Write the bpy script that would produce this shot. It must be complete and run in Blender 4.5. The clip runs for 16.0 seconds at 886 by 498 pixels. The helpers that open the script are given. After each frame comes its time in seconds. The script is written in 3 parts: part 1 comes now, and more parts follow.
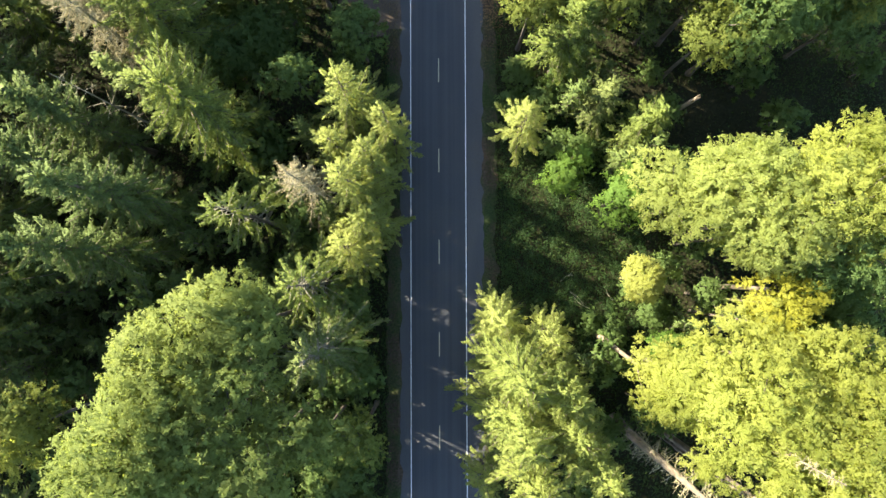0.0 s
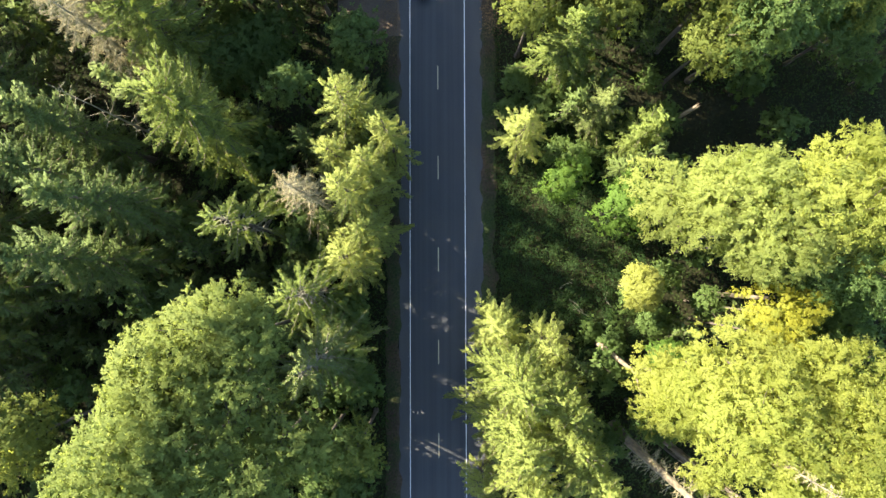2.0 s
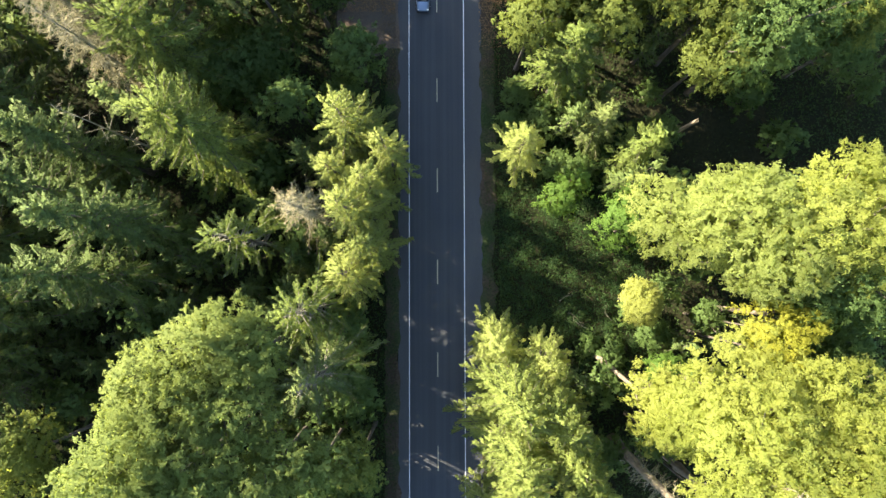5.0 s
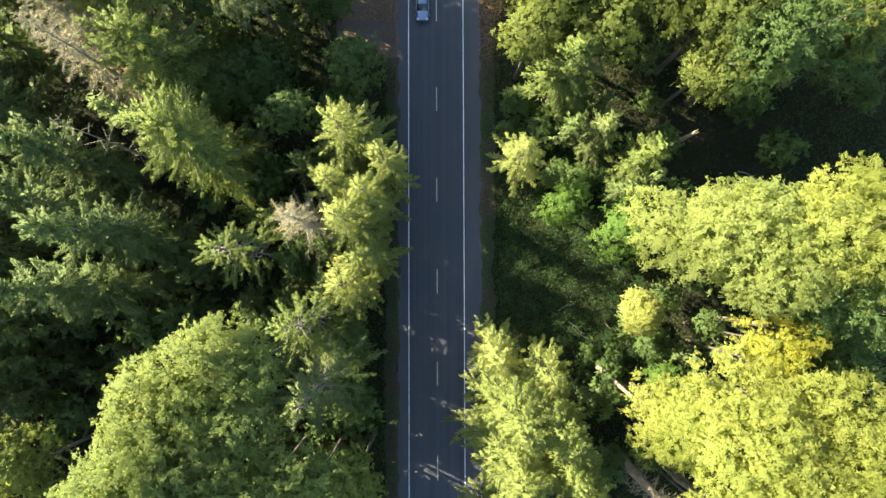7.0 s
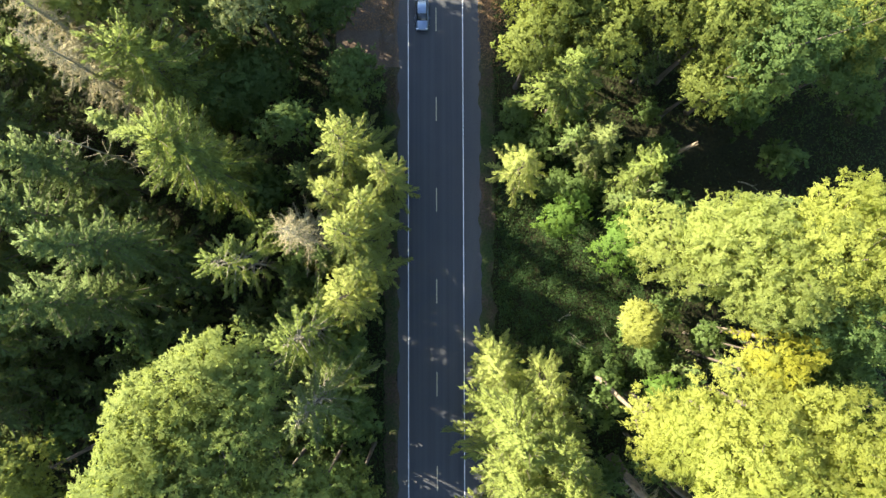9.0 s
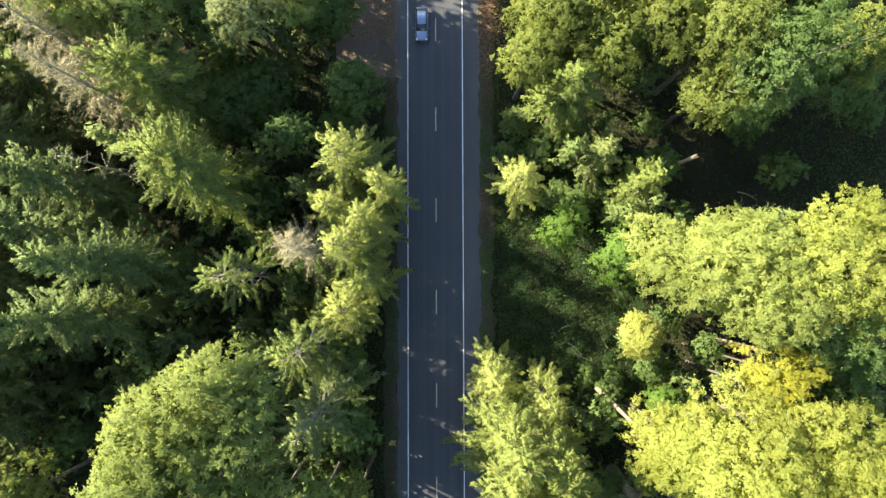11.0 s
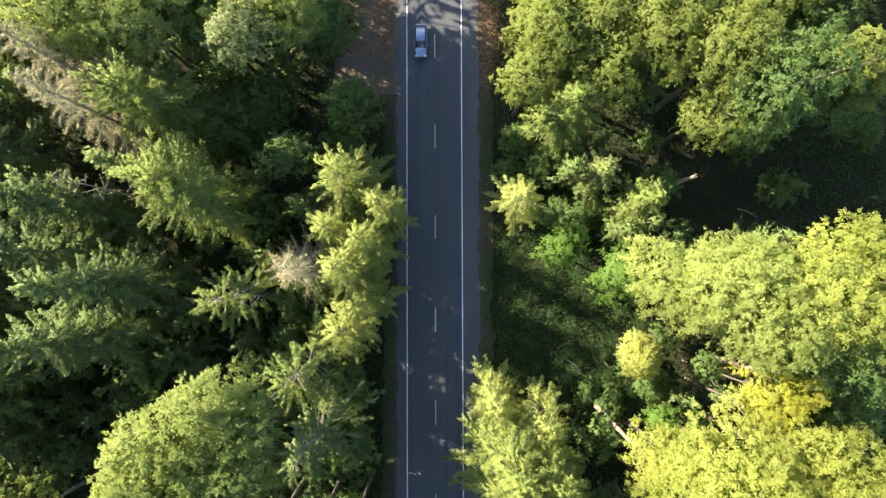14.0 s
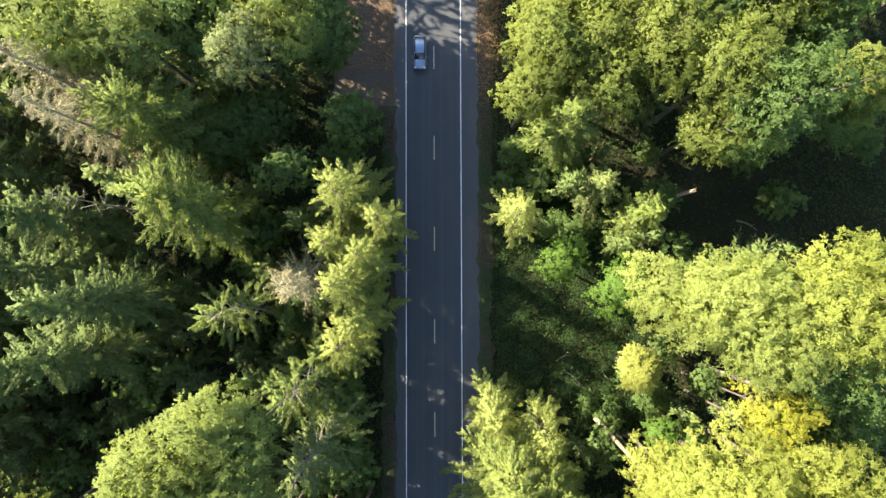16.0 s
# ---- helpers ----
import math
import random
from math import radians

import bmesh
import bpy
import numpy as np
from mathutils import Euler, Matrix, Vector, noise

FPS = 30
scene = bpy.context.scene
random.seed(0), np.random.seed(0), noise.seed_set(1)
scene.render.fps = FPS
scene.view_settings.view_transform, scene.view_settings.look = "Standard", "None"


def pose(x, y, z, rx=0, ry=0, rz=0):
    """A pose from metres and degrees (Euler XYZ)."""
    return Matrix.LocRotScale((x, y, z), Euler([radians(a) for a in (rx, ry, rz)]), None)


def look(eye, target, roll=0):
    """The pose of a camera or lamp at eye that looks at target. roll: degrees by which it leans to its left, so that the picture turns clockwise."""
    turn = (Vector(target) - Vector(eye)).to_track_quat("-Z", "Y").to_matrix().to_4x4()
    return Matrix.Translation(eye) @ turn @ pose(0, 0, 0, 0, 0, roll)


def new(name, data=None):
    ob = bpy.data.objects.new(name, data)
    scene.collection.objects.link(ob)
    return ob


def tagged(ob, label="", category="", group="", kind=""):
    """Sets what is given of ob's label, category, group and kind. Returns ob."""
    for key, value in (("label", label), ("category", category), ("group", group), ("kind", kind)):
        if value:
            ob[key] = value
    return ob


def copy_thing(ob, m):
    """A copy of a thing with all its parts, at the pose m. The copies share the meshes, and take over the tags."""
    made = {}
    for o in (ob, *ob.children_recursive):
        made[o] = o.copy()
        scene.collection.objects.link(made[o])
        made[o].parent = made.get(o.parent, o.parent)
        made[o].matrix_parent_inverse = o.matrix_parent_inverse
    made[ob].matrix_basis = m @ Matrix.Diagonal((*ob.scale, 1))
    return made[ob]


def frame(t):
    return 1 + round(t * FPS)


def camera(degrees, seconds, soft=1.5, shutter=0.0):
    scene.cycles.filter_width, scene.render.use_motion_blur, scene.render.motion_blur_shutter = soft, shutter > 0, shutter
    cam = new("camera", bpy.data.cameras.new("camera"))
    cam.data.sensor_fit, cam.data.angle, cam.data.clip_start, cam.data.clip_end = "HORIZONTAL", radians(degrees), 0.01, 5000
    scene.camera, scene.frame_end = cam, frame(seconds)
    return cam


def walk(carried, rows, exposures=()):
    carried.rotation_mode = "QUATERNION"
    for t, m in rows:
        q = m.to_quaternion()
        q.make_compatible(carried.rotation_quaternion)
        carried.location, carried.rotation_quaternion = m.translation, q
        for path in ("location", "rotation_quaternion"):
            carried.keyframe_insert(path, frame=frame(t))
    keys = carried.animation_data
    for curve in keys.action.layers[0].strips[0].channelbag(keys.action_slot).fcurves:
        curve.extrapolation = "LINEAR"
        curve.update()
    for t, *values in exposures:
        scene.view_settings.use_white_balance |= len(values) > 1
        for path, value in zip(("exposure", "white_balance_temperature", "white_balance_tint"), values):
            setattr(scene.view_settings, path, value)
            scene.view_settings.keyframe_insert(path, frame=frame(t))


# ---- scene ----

# ------------------------------------------------------------ camera
cam = camera(74.0, 16.0, soft=1.5)


def flight(t):
    """A level flight north along the road, looking almost straight down."""
    s = t / 16.0
    x = 0.5026 + 0.9833 * s - 1.1454 * s ** 2 + 0.7893 * s ** 3
    y = -8.5657 + 7.4506 * s + 3.6213 * s ** 2 - 0.6156 * s ** 3
    return pose(x, y, 77.92 + 0.0186 * s, 2.138, 0.0, -0.188)


walk(cam, [(n * 0.5, flight(n * 0.5)) for n in range(33)], exposures=[(0.0, 2.82), (16.0, 2.82)])

# ------------------------------------------------------------ light
SUN_AZIMUTH = 153.0   # degrees from east, counter-clockwise: towards the sun
SUN_HEIGHT = 29.5
toward_sun = Vector((math.cos(radians(SUN_AZIMUTH)) * math.cos(radians(SUN_HEIGHT)),
                     math.sin(radians(SUN_AZIMUTH)) * math.cos(radians(SUN_HEIGHT)),
                     math.sin(radians(SUN_HEIGHT))))
sun_data = bpy.data.lights.new("sun", "SUN")
sun_data.energy = 5.0
sun_data.angle = radians(0.53)
sun_data.color = (1.0, 0.87, 0.67)
sun = new("sun", sun_data)
sun.matrix_world = look(toward_sun * 200, (0, 0, 0))

world = bpy.data.worlds.new("sky")
scene.world = world
world.use_nodes = True
sky = world.node_tree.nodes.new("ShaderNodeTexSky")
sky.sky_type = "NISHITA"
sky.sun_disc = False
sky.sun_elevation = radians(SUN_HEIGHT)
sky.sun_rotation = radians(90.0 - SUN_AZIMUTH)
background = world.node_tree.nodes["Background"]
background.inputs["Strength"].default_value = 0.097
world.node_tree.links.new(sky.outputs["Color"], background.inputs["Color"])


# ------------------------------------------------------------ materials
def mat(name):
    m = bpy.data.materials.new(name)
    m.use_nodes = True
    return m, m.node_tree, m.node_tree.nodes["Principled BSDF"]


def node(tree, kind, **values):
    n = tree.nodes.new(kind)
    for key, value in values.items():
        n.inputs[key].default_value = value
    return n


def blend(tree, factor, one, two, mode="MIX"):
    """Mixes two colours (values or sockets) and returns the socket."""
    n = tree.nodes.new("ShaderNodeMix")
    n.data_type, n.blend_type = "RGBA", mode
    for slot, value in ((0, factor), (6, one), (7, two)):
        if isinstance(value, bpy.types.NodeSocket):
            tree.links.new(value, n.inputs[slot])
        elif slot == 0:
            n.inputs[0].default_value = value
        else:
            n.inputs[slot].default_value = (*value, 1)
    return n.outputs[2]


def noisy(tree, scale, low=0.35, high=0.65, detail=4.0, stretch=None):
    """A noise in object space, spread to 0..1 between low and high."""
    n = node(tree, "ShaderNodeTexNoise", Scale=scale, Detail=detail)
    place = tree.nodes.new("ShaderNodeTexCoord")
    if stretch:
        mapping = tree.nodes.new("ShaderNodeMapping")
        mapping.inputs["Scale"].default_value = stretch
        tree.links.new(place.outputs["Object"], mapping.inputs["Vector"])
        tree.links.new(mapping.outputs["Vector"], n.inputs["Vector"])
    else:
        tree.links.new(place.outputs["Object"], n.inputs["Vector"])
    ramp = node(tree, "ShaderNodeMapRange", **{"From Min": low, "From Max": high})
    tree.links.new(n.outputs["Fac"], ramp.inputs["Value"])
    return ramp.outputs["Result"]


def bumped(tree, shader, height, strength, distance):
    bump = node(tree, "ShaderNodeBump", Strength=strength, Distance=distance)
    tree.links.new(height, bump.inputs["Height"])
    tree.links.new(bump.outputs["Normal"], shader.inputs["Normal"])


def leaf_material(name, dark, light, glow=0.56, tint=0.25):
    """Foliage: each leaf has its own shade between dark and light; light also comes through it."""
    m, tree, shader = mat(name)
    island = tree.nodes.new("ShaderNodeNewGeometry").outputs["Random Per Island"]
    whole = tree.nodes.new("ShaderNodeObjectInfo").outputs["Random"]
    colour = blend(tree, island, dark, light)
    patch = noisy(tree, 0.9)
    colour = blend(tree, patch, colour, blend(tree, 0.6, colour, light))
    shift = tree.nodes.new("ShaderNodeMath")
    shift.operation = "MULTIPLY"
    shift.inputs[1].default_value = tint
    tree.links.new(whole, shift.inputs[0])
    colour = blend(tree, shift.outputs[0], colour, (dark[0] * 0.9, dark[1] * 1.05, dark[2] * 1.1))
    tree.links.new(colour, shader.inputs["Base Color"])
    shader.inputs["Roughness"].default_value = 0.65
    shader.inputs["Specular IOR Level"].default_value = 0.12
    through_leaf = tree.nodes.new("ShaderNodeBsdfTranslucent")
    warm = blend(tree, 1.0, colour, (1.18, 1.15, 0.72), "MULTIPLY")
    tree.links.new(warm, through_leaf.inputs["Color"])
    mix = tree.nodes.new("ShaderNodeMixShader")
    mix.inputs[0].default_value = glow
    tree.links.new(shader.outputs[0], mix.inputs[1])
    tree.links.new(through_leaf.outputs[0], mix.inputs[2])
    tree.links.new(mix.outputs[0], tree.nodes["Material Output"].inputs["Surface"])
    return m


def bark_material(name, dark, light, scale=6.0):
    m, tree, shader = mat(name)
    grain = noisy(tree, scale, stretch=(1, 1, 0.15))
    patch = noisy(tree, 0.8)
    colour = blend(tree, grain, dark, light)
    colour = blend(tree, patch, colour, blend(tree, 0.5, colour, dark))
    tree.links.new(colour, shader.inputs["Base Color"])
    shader.inputs["Roughness"].default_value = 0.9
    bumped(tree, shader, grain, 0.6, 0.03)
    return m


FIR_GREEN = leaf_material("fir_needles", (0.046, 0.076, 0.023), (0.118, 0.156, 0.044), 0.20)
# Golden needles: low sunlight is put into this lighter base colour.
FIR_SUN_GOLD = leaf_material("fir_needles_sun_gold", (0.176, 0.216, 0.056), (0.312, 0.354, 0.102), 0.52)
# Two lighter copies of the needles, with full sun put into the colour.
FIR_SUN_GREEN = leaf_material("fir_needles_sun_green", (0.102, 0.145, 0.037), (0.206, 0.256, 0.064), 0.5)
FIR_SUN_PALE = leaf_material("fir_needles_sun_pale", (0.138, 0.178, 0.045), (0.236, 0.278, 0.072), 0.52)
FIR_OPEN = leaf_material("fir_needles_yellowish", (0.076, 0.108, 0.034), (0.166, 0.202, 0.064), 0.35)
LEAF_GREEN = leaf_material("leaves_green", (0.074, 0.124, 0.036), (0.138, 0.202, 0.062))
LEAF_OLIVE = leaf_material("leaves_olive", (0.112, 0.144, 0.034), (0.196, 0.230, 0.055))
# Lime and meadow: brightness of sun-facing crowns is put into the leaf colour.
LEAF_LIME = leaf_material("leaves_lime", (0.268, 0.304, 0.069), (0.308, 0.340, 0.083), 0.65)
LEAF_MEADOW = leaf_material("leaves_meadow", (0.246, 0.292, 0.082), (0.296, 0.340, 0.101), 0.65)
LEAF_BRIGHT = leaf_material("leaves_bright", (0.076, 0.140, 0.026), (0.136, 0.224, 0.044))
LEAF_AUTUMN = leaf_material("leaves_autumn", (0.206, 0.232, 0.036), (0.320, 0.322, 0.046), 0.6, 0.0)
# A brighter copy of the green leaves, with sunlight in its colour.
LEAF_SUNNY = leaf_material("leaves_sunny", (0.145, 0.190, 0.050), (0.228, 0.276, 0.078), 0.55)
LEAF_GOLDEN = leaf_material("leaves_golden", (0.290, 0.322, 0.086), (0.374, 0.404, 0.120), 0.64, 0.0)
LEAF_PALE = leaf_material("leaves_pale", (0.110, 0.145, 0.060), (0.230, 0.260, 0.115))
# Undergrowth and fern colours are lowered to carry some of the canopy's shade.
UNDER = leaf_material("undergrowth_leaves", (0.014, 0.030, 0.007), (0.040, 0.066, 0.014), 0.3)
LITTER = leaf_material("fallen_leaves", (0.105, 0.062, 0.032), (0.235, 0.142, 0.070), 0.2)
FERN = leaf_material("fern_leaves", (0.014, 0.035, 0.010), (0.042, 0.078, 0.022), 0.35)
DRY = leaf_material("dry_grass", (0.070, 0.050, 0.022), (0.170, 0.120, 0.050), 0.25)
TWIG = leaf_material("dead_twigs", (0.140, 0.122, 0.062), (0.310, 0.272, 0.142), 0.05, 0.1)
BARK = bark_material("bark", (0.046, 0.037, 0.028), (0.120, 0.098, 0.072))
BARK_PALE = bark_material("bark_pale", (0.095, 0.076, 0.052), (0.215, 0.175, 0.125))
BARK_GREY = bark_material("bark_dead", (0.108, 0.102, 0.068), (0.232, 0.216, 0.148))

ASPHALT, tree_a, shader_a = mat("asphalt")
fine = noisy(tree_a, 9.0, 0.3, 0.7, 6.0)
broad = noisy(tree_a, 0.22, 0.35, 0.65)
tracks = noisy(tree_a, 1.0, 0.35, 0.65, 3.0, stretch=(1.6, 0.012, 1))
colour = blend(tree_a, fine, (0.016, 0.020, 0.026), (0.027, 0.032, 0.038))
colour = blend(tree_a, broad, colour, blend(tree_a, 0.5, colour, (0.036, 0.037, 0.038)))
colour = blend(tree_a, tracks, colour, blend(tree_a, 0.45, colour, (0.046, 0.050, 0.056)))
tree_a.links.new(colour, shader_a.inputs["Base Color"])
shader_a.inputs["Roughness"].default_value = 0.82
bumped(tree_a, shader_a, fine, 0.4, 0.01)

SHOULDER, tree_a, shader_a = mat("shoulder_asphalt")
fine = noisy(tree_a, 7.0, 0.3, 0.7, 6.0)
broad = noisy(tree_a, 0.35, 0.35, 0.65, 4.0, stretch=(1, 0.2, 1))
colour = blend(tree_a, fine, (0.028, 0.031, 0.035), (0.045, 0.049, 0.053))
colour = blend(tree_a, broad, colour, blend(tree_a, 0.3, colour, (0.080, 0.076, 0.070)))
tree_a.links.new(colour, shader_a.inputs["Base Color"])
shader_a.inputs["Roughness"].default_value = 0.88
bumped(tree_a, shader_a, fine, 0.5, 0.012)


def paint_material(name, colour, worn):
    m, tree, shader = mat(name)
    wear = noisy(tree, 5.0, 0.42, 0.70, 6.0)
    tree.links.new(blend(tree, wear, colour, worn), shader.inputs["Base Color"])
    shader.inputs["Roughness"].default_value = 0.6
    return m


WHITE_PAINT = paint_material("white_paint", (0.78, 0.78, 0.76), (0.46, 0.46, 0.46))
YELLOW_PAINT = paint_material("yellow_paint", (0.42, 0.37, 0.23), (0.17, 0.155, 0.12))
TAR = paint_material("tar", (0.018, 0.018, 0.020), (0.035, 0.035, 0.038))

# Soil colour is set near black, with part of the trees' shade in it.
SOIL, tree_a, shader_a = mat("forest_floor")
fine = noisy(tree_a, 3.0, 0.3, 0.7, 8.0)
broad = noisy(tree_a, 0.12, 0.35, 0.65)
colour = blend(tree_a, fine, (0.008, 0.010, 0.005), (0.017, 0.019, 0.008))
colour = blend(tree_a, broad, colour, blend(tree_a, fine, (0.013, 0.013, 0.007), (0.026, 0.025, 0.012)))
tree_a.links.new(colour, shader_a.inputs["Base Color"])
shader_a.inputs["Specular IOR Level"].default_value = 0.08
shader_a.inputs["Roughness"].default_value = 0.95
bumped(tree_a, shader_a, fine, 0.8, 0.08)

GRAVEL, tree_a, shader_a = mat("leaf_littered_gravel")
fine = noisy(tree_a, 5.0, 0.3, 0.7, 8.0)
broad = noisy(tree_a, 0.4, 0.35, 0.65)
colour = blend(tree_a, fine, (0.050, 0.036, 0.026), (0.118, 0.086, 0.060))
colour = blend(tree_a, broad, colour, blend(tree_a, 0.6, colour, (0.080, 0.070, 0.060)))
tree_a.links.new(colour, shader_a.inputs["Base Color"])
shader_a.inputs["Specular IOR Level"].default_value = 0.08
shader_a.inputs["Roughness"].default_value = 0.95
bumped(tree_a, shader_a, fine, 0.7, 0.03)

VERGE, tree_a, shader_a = mat("dark_leaf_littered_verge")
fine = noisy(tree_a, 4.0, 0.3, 0.7, 8.0)
broad = noisy(tree_a, 0.22, 0.42, 0.62)
colour = blend(tree_a, fine, (0.030, 0.024, 0.017), (0.078, 0.058, 0.040))
colour = blend(tree_a, broad, colour, blend(tree_a, fine, (0.018, 0.030, 0.012), (0.045, 0.060, 0.022)))
tree_a.links.new(colour, shader_a.inputs["Base Color"])
shader_a.inputs["Specular IOR Level"].default_value = 0.08
shader_a.inputs["Roughness"].default_value = 0.95
bumped(tree_a, shader_a, fine, 0.8, 0.04)


# ------------------------------------------------------------ mesh helpers
def mesh_of(name, verts, faces, material):
    data = bpy.data.meshes.new(name)
    verts = np.asarray(verts, np.float32)
    faces = np.asarray(faces, np.int32)
    count, corners = faces.shape
    data.vertices.add(len(verts))
    data.vertices.foreach_set("co", verts.ravel())
    data.loops.add(count * corners)
    data.loops.foreach_set("vertex_index", faces.ravel())
    data.polygons.add(count)
    data.polygons.foreach_set("loop_start", np.arange(count, dtype=np.int32) * corners)
    data.update(calc_edges=True)
    data.validate()
    data.materials.append(material)
    return data


def part(name, bm, material, parent, label=""):
    """Links a bmesh, or ready mesh data, as one mesh object under its thing."""
    if isinstance(bm, bmesh.types.BMesh):
        data = bpy.data.meshes.new(name)
        bm.to_mesh(data)
        bm.free()
        data.materials.append(material)
    else:
        data = bm
    ob = new(name, data)
    ob.parent = parent
    return tagged(ob, label=label)


def unit(v):
    return v / np.maximum(np.linalg.norm(v, axis=-1, keepdims=True), 1e-9)


def leaves(name, centre, along, normal, length, width, material, sheen=None):
    """Pointed leaves or needle sprays, one face each. sheen: the normals by which they catch the light."""
    along = unit(along)
    side = unit(np.cross(normal, along))
    length, width = np.asarray(length)[:, None], np.asarray(width)[:, None]
    a = centre - along * length * 0.42 + side * width * 0.5
    b = centre - along * length * 0.38 - side * width * 0.5
    c = centre + along * length * 0.58
    verts = np.stack([a, b, c], 1).reshape(-1, 3)
    data = mesh_of(name, verts, np.arange(len(verts)).reshape(-1, 3), material)
    if sheen is not None:
        face = np.cross(b - a, c - a)
        sheen = unit(np.where((face * sheen).sum(-1, keepdims=True) < 0, unit(sheen) + unit(face), sheen))
        data.polygons.foreach_set("use_smooth", np.ones(len(face), bool))
        data.normals_split_custom_set_from_vertices(np.repeat(sheen, 3, 0))
    return data


def tubes(name, paths, material, sides=6):
    """Tapered tubes: paths is a list of (points n x 3, radii n)."""
    verts, faces, start = [], [], 0
    ring = np.arange(sides) * 2 * math.pi / sides
    for points, radii in paths:
        points, radii = np.asarray(points, float), np.asarray(radii, float)
        tangent = unit(np.gradient(points, axis=0))
        helper = np.where(np.abs(tangent[:, 2:3]) > 0.9, [[1.0, 0, 0]], [[0, 0, 1.0]])
        one = unit(np.cross(tangent, helper))
        two = np.cross(tangent, one)
        rings = points[:, None] + radii[:, None, None] * (np.cos(ring)[None, :, None] * one[:, None] + np.sin(ring)[None, :, None] * two[:, None])
        verts.append(rings.reshape(-1, 3))
        n = len(points)
        i = start + np.arange(n - 1)[:, None] * sides + np.arange(sides)[None]
        j = start + np.arange(n - 1)[:, None] * sides + (np.arange(sides)[None] + 1) % sides
        faces.append(np.stack([i, j, j + sides, i + sides], -1).reshape(-1, 4))
        start += n * sides
    return mesh_of(name, np.concatenate(verts), np.concatenate(faces), material)


made = [0]


def fresh():
    made[0] += 1
    return np.random.default_rng(1000 + made[0])


def thing(name, x, y, label, category, group):
    ob = new(name)
    ob.location = (x, y, 0)
    ob.empty_display_size = 0.5
    return tagged(ob, label, category, group)


def trunk_path(rng, h, radius, top=1.0, wobble=0.012):
    z = np.linspace(-0.3, h * top, 9)
    bend = np.cumsum(rng.normal(0, wobble * h / 9, (9, 2)), 0)
    bend -= bend[:1]
    bend *= np.linspace(0, 1, 9)[:, None] * 0.6
    flare = 1 + 0.5 * np.exp(-np.maximum(z, 0) / 0.6)
    return np.c_[bend, z], np.maximum(radius * (1 - 0.93 * z / h), 0.02) * flare


# ------------------------------------------------------------ kinds of trees
GREEN, GOLD, OPEN, SHADE, OLIVE, LIME, BRIGHT, AUTUMN, PALE, GOLDEN, FRESH, SUNNY, SUN_GREEN, MEADOW, SUNLIT = range(15)
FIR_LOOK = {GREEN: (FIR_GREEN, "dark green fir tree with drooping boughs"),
            GOLD: (FIR_SUN_GOLD, "fir tree with low sun's gold put into its needles"),
            OPEN: (FIR_SUN_GREEN, "open-crowned fir tree with bare inner boughs"),
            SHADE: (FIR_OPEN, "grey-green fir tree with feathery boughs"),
            SUN_GREEN: (FIR_SUN_GREEN, "fir tree with full sunlight put into yellow-green needles"),
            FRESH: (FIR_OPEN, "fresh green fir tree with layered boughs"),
            SUNLIT: (FIR_SUN_PALE, "drooping fir tree with sunlight put into pale yellow-green needles")}
LEAF_LOOK = {GREEN: (LEAF_GREEN, "green broadleaf tree with a billowing crown"),
             OLIVE: (LEAF_OLIVE, "olive green broadleaf tree in full leaf"),
             LIME: (LEAF_LIME, "lime green broadleaf tree with a dense sunlit crown"),
             MEADOW: (LEAF_MEADOW, "pale yellow-green broadleaf tree with a feathery sunlit crown"),
             BRIGHT: (LEAF_BRIGHT, "bright green young broadleaf tree"),
             AUTUMN: (LEAF_AUTUMN, "broadleaf tree turning bright autumn yellow"),
             PALE: (LEAF_PALE, "broadleaf tree with pale silvery leaves"),
             SUNNY: (LEAF_SUNNY, "yellow-green broadleaf tree with a billowing sunlit crown"),
             GOLDEN: (LEAF_GOLDEN, "small round golden green tree in a clearing")}


def boughs(rng, h, r, low, number, rise=40.0, sag=-12.0, power=0.52):
    """Start heights, azimuths, lengths and elevations of a conifer's boughs."""
    s = np.sort(rng.random(number)) ** 0.90
    z = h * (low + (0.985 - low) * s)
    azimuth = np.arange(number) * 2.39996 + rng.normal(0, 0.30, number)
    lobe = 1 + 0.16 * np.sin(2 * azimuth + rng.random() * 6) + 0.10 * np.sin(5 * azimuth + rng.random() * 6)
    length = r * np.maximum(1 - s, 0.02) ** power * rng.uniform(0.50, 1.22, number) * lobe + 0.30
    elevation = np.radians(sag + (rise - sag) * s ** 1.5 + rng.normal(0, 6, number))
    return z, azimuth, length, elevation


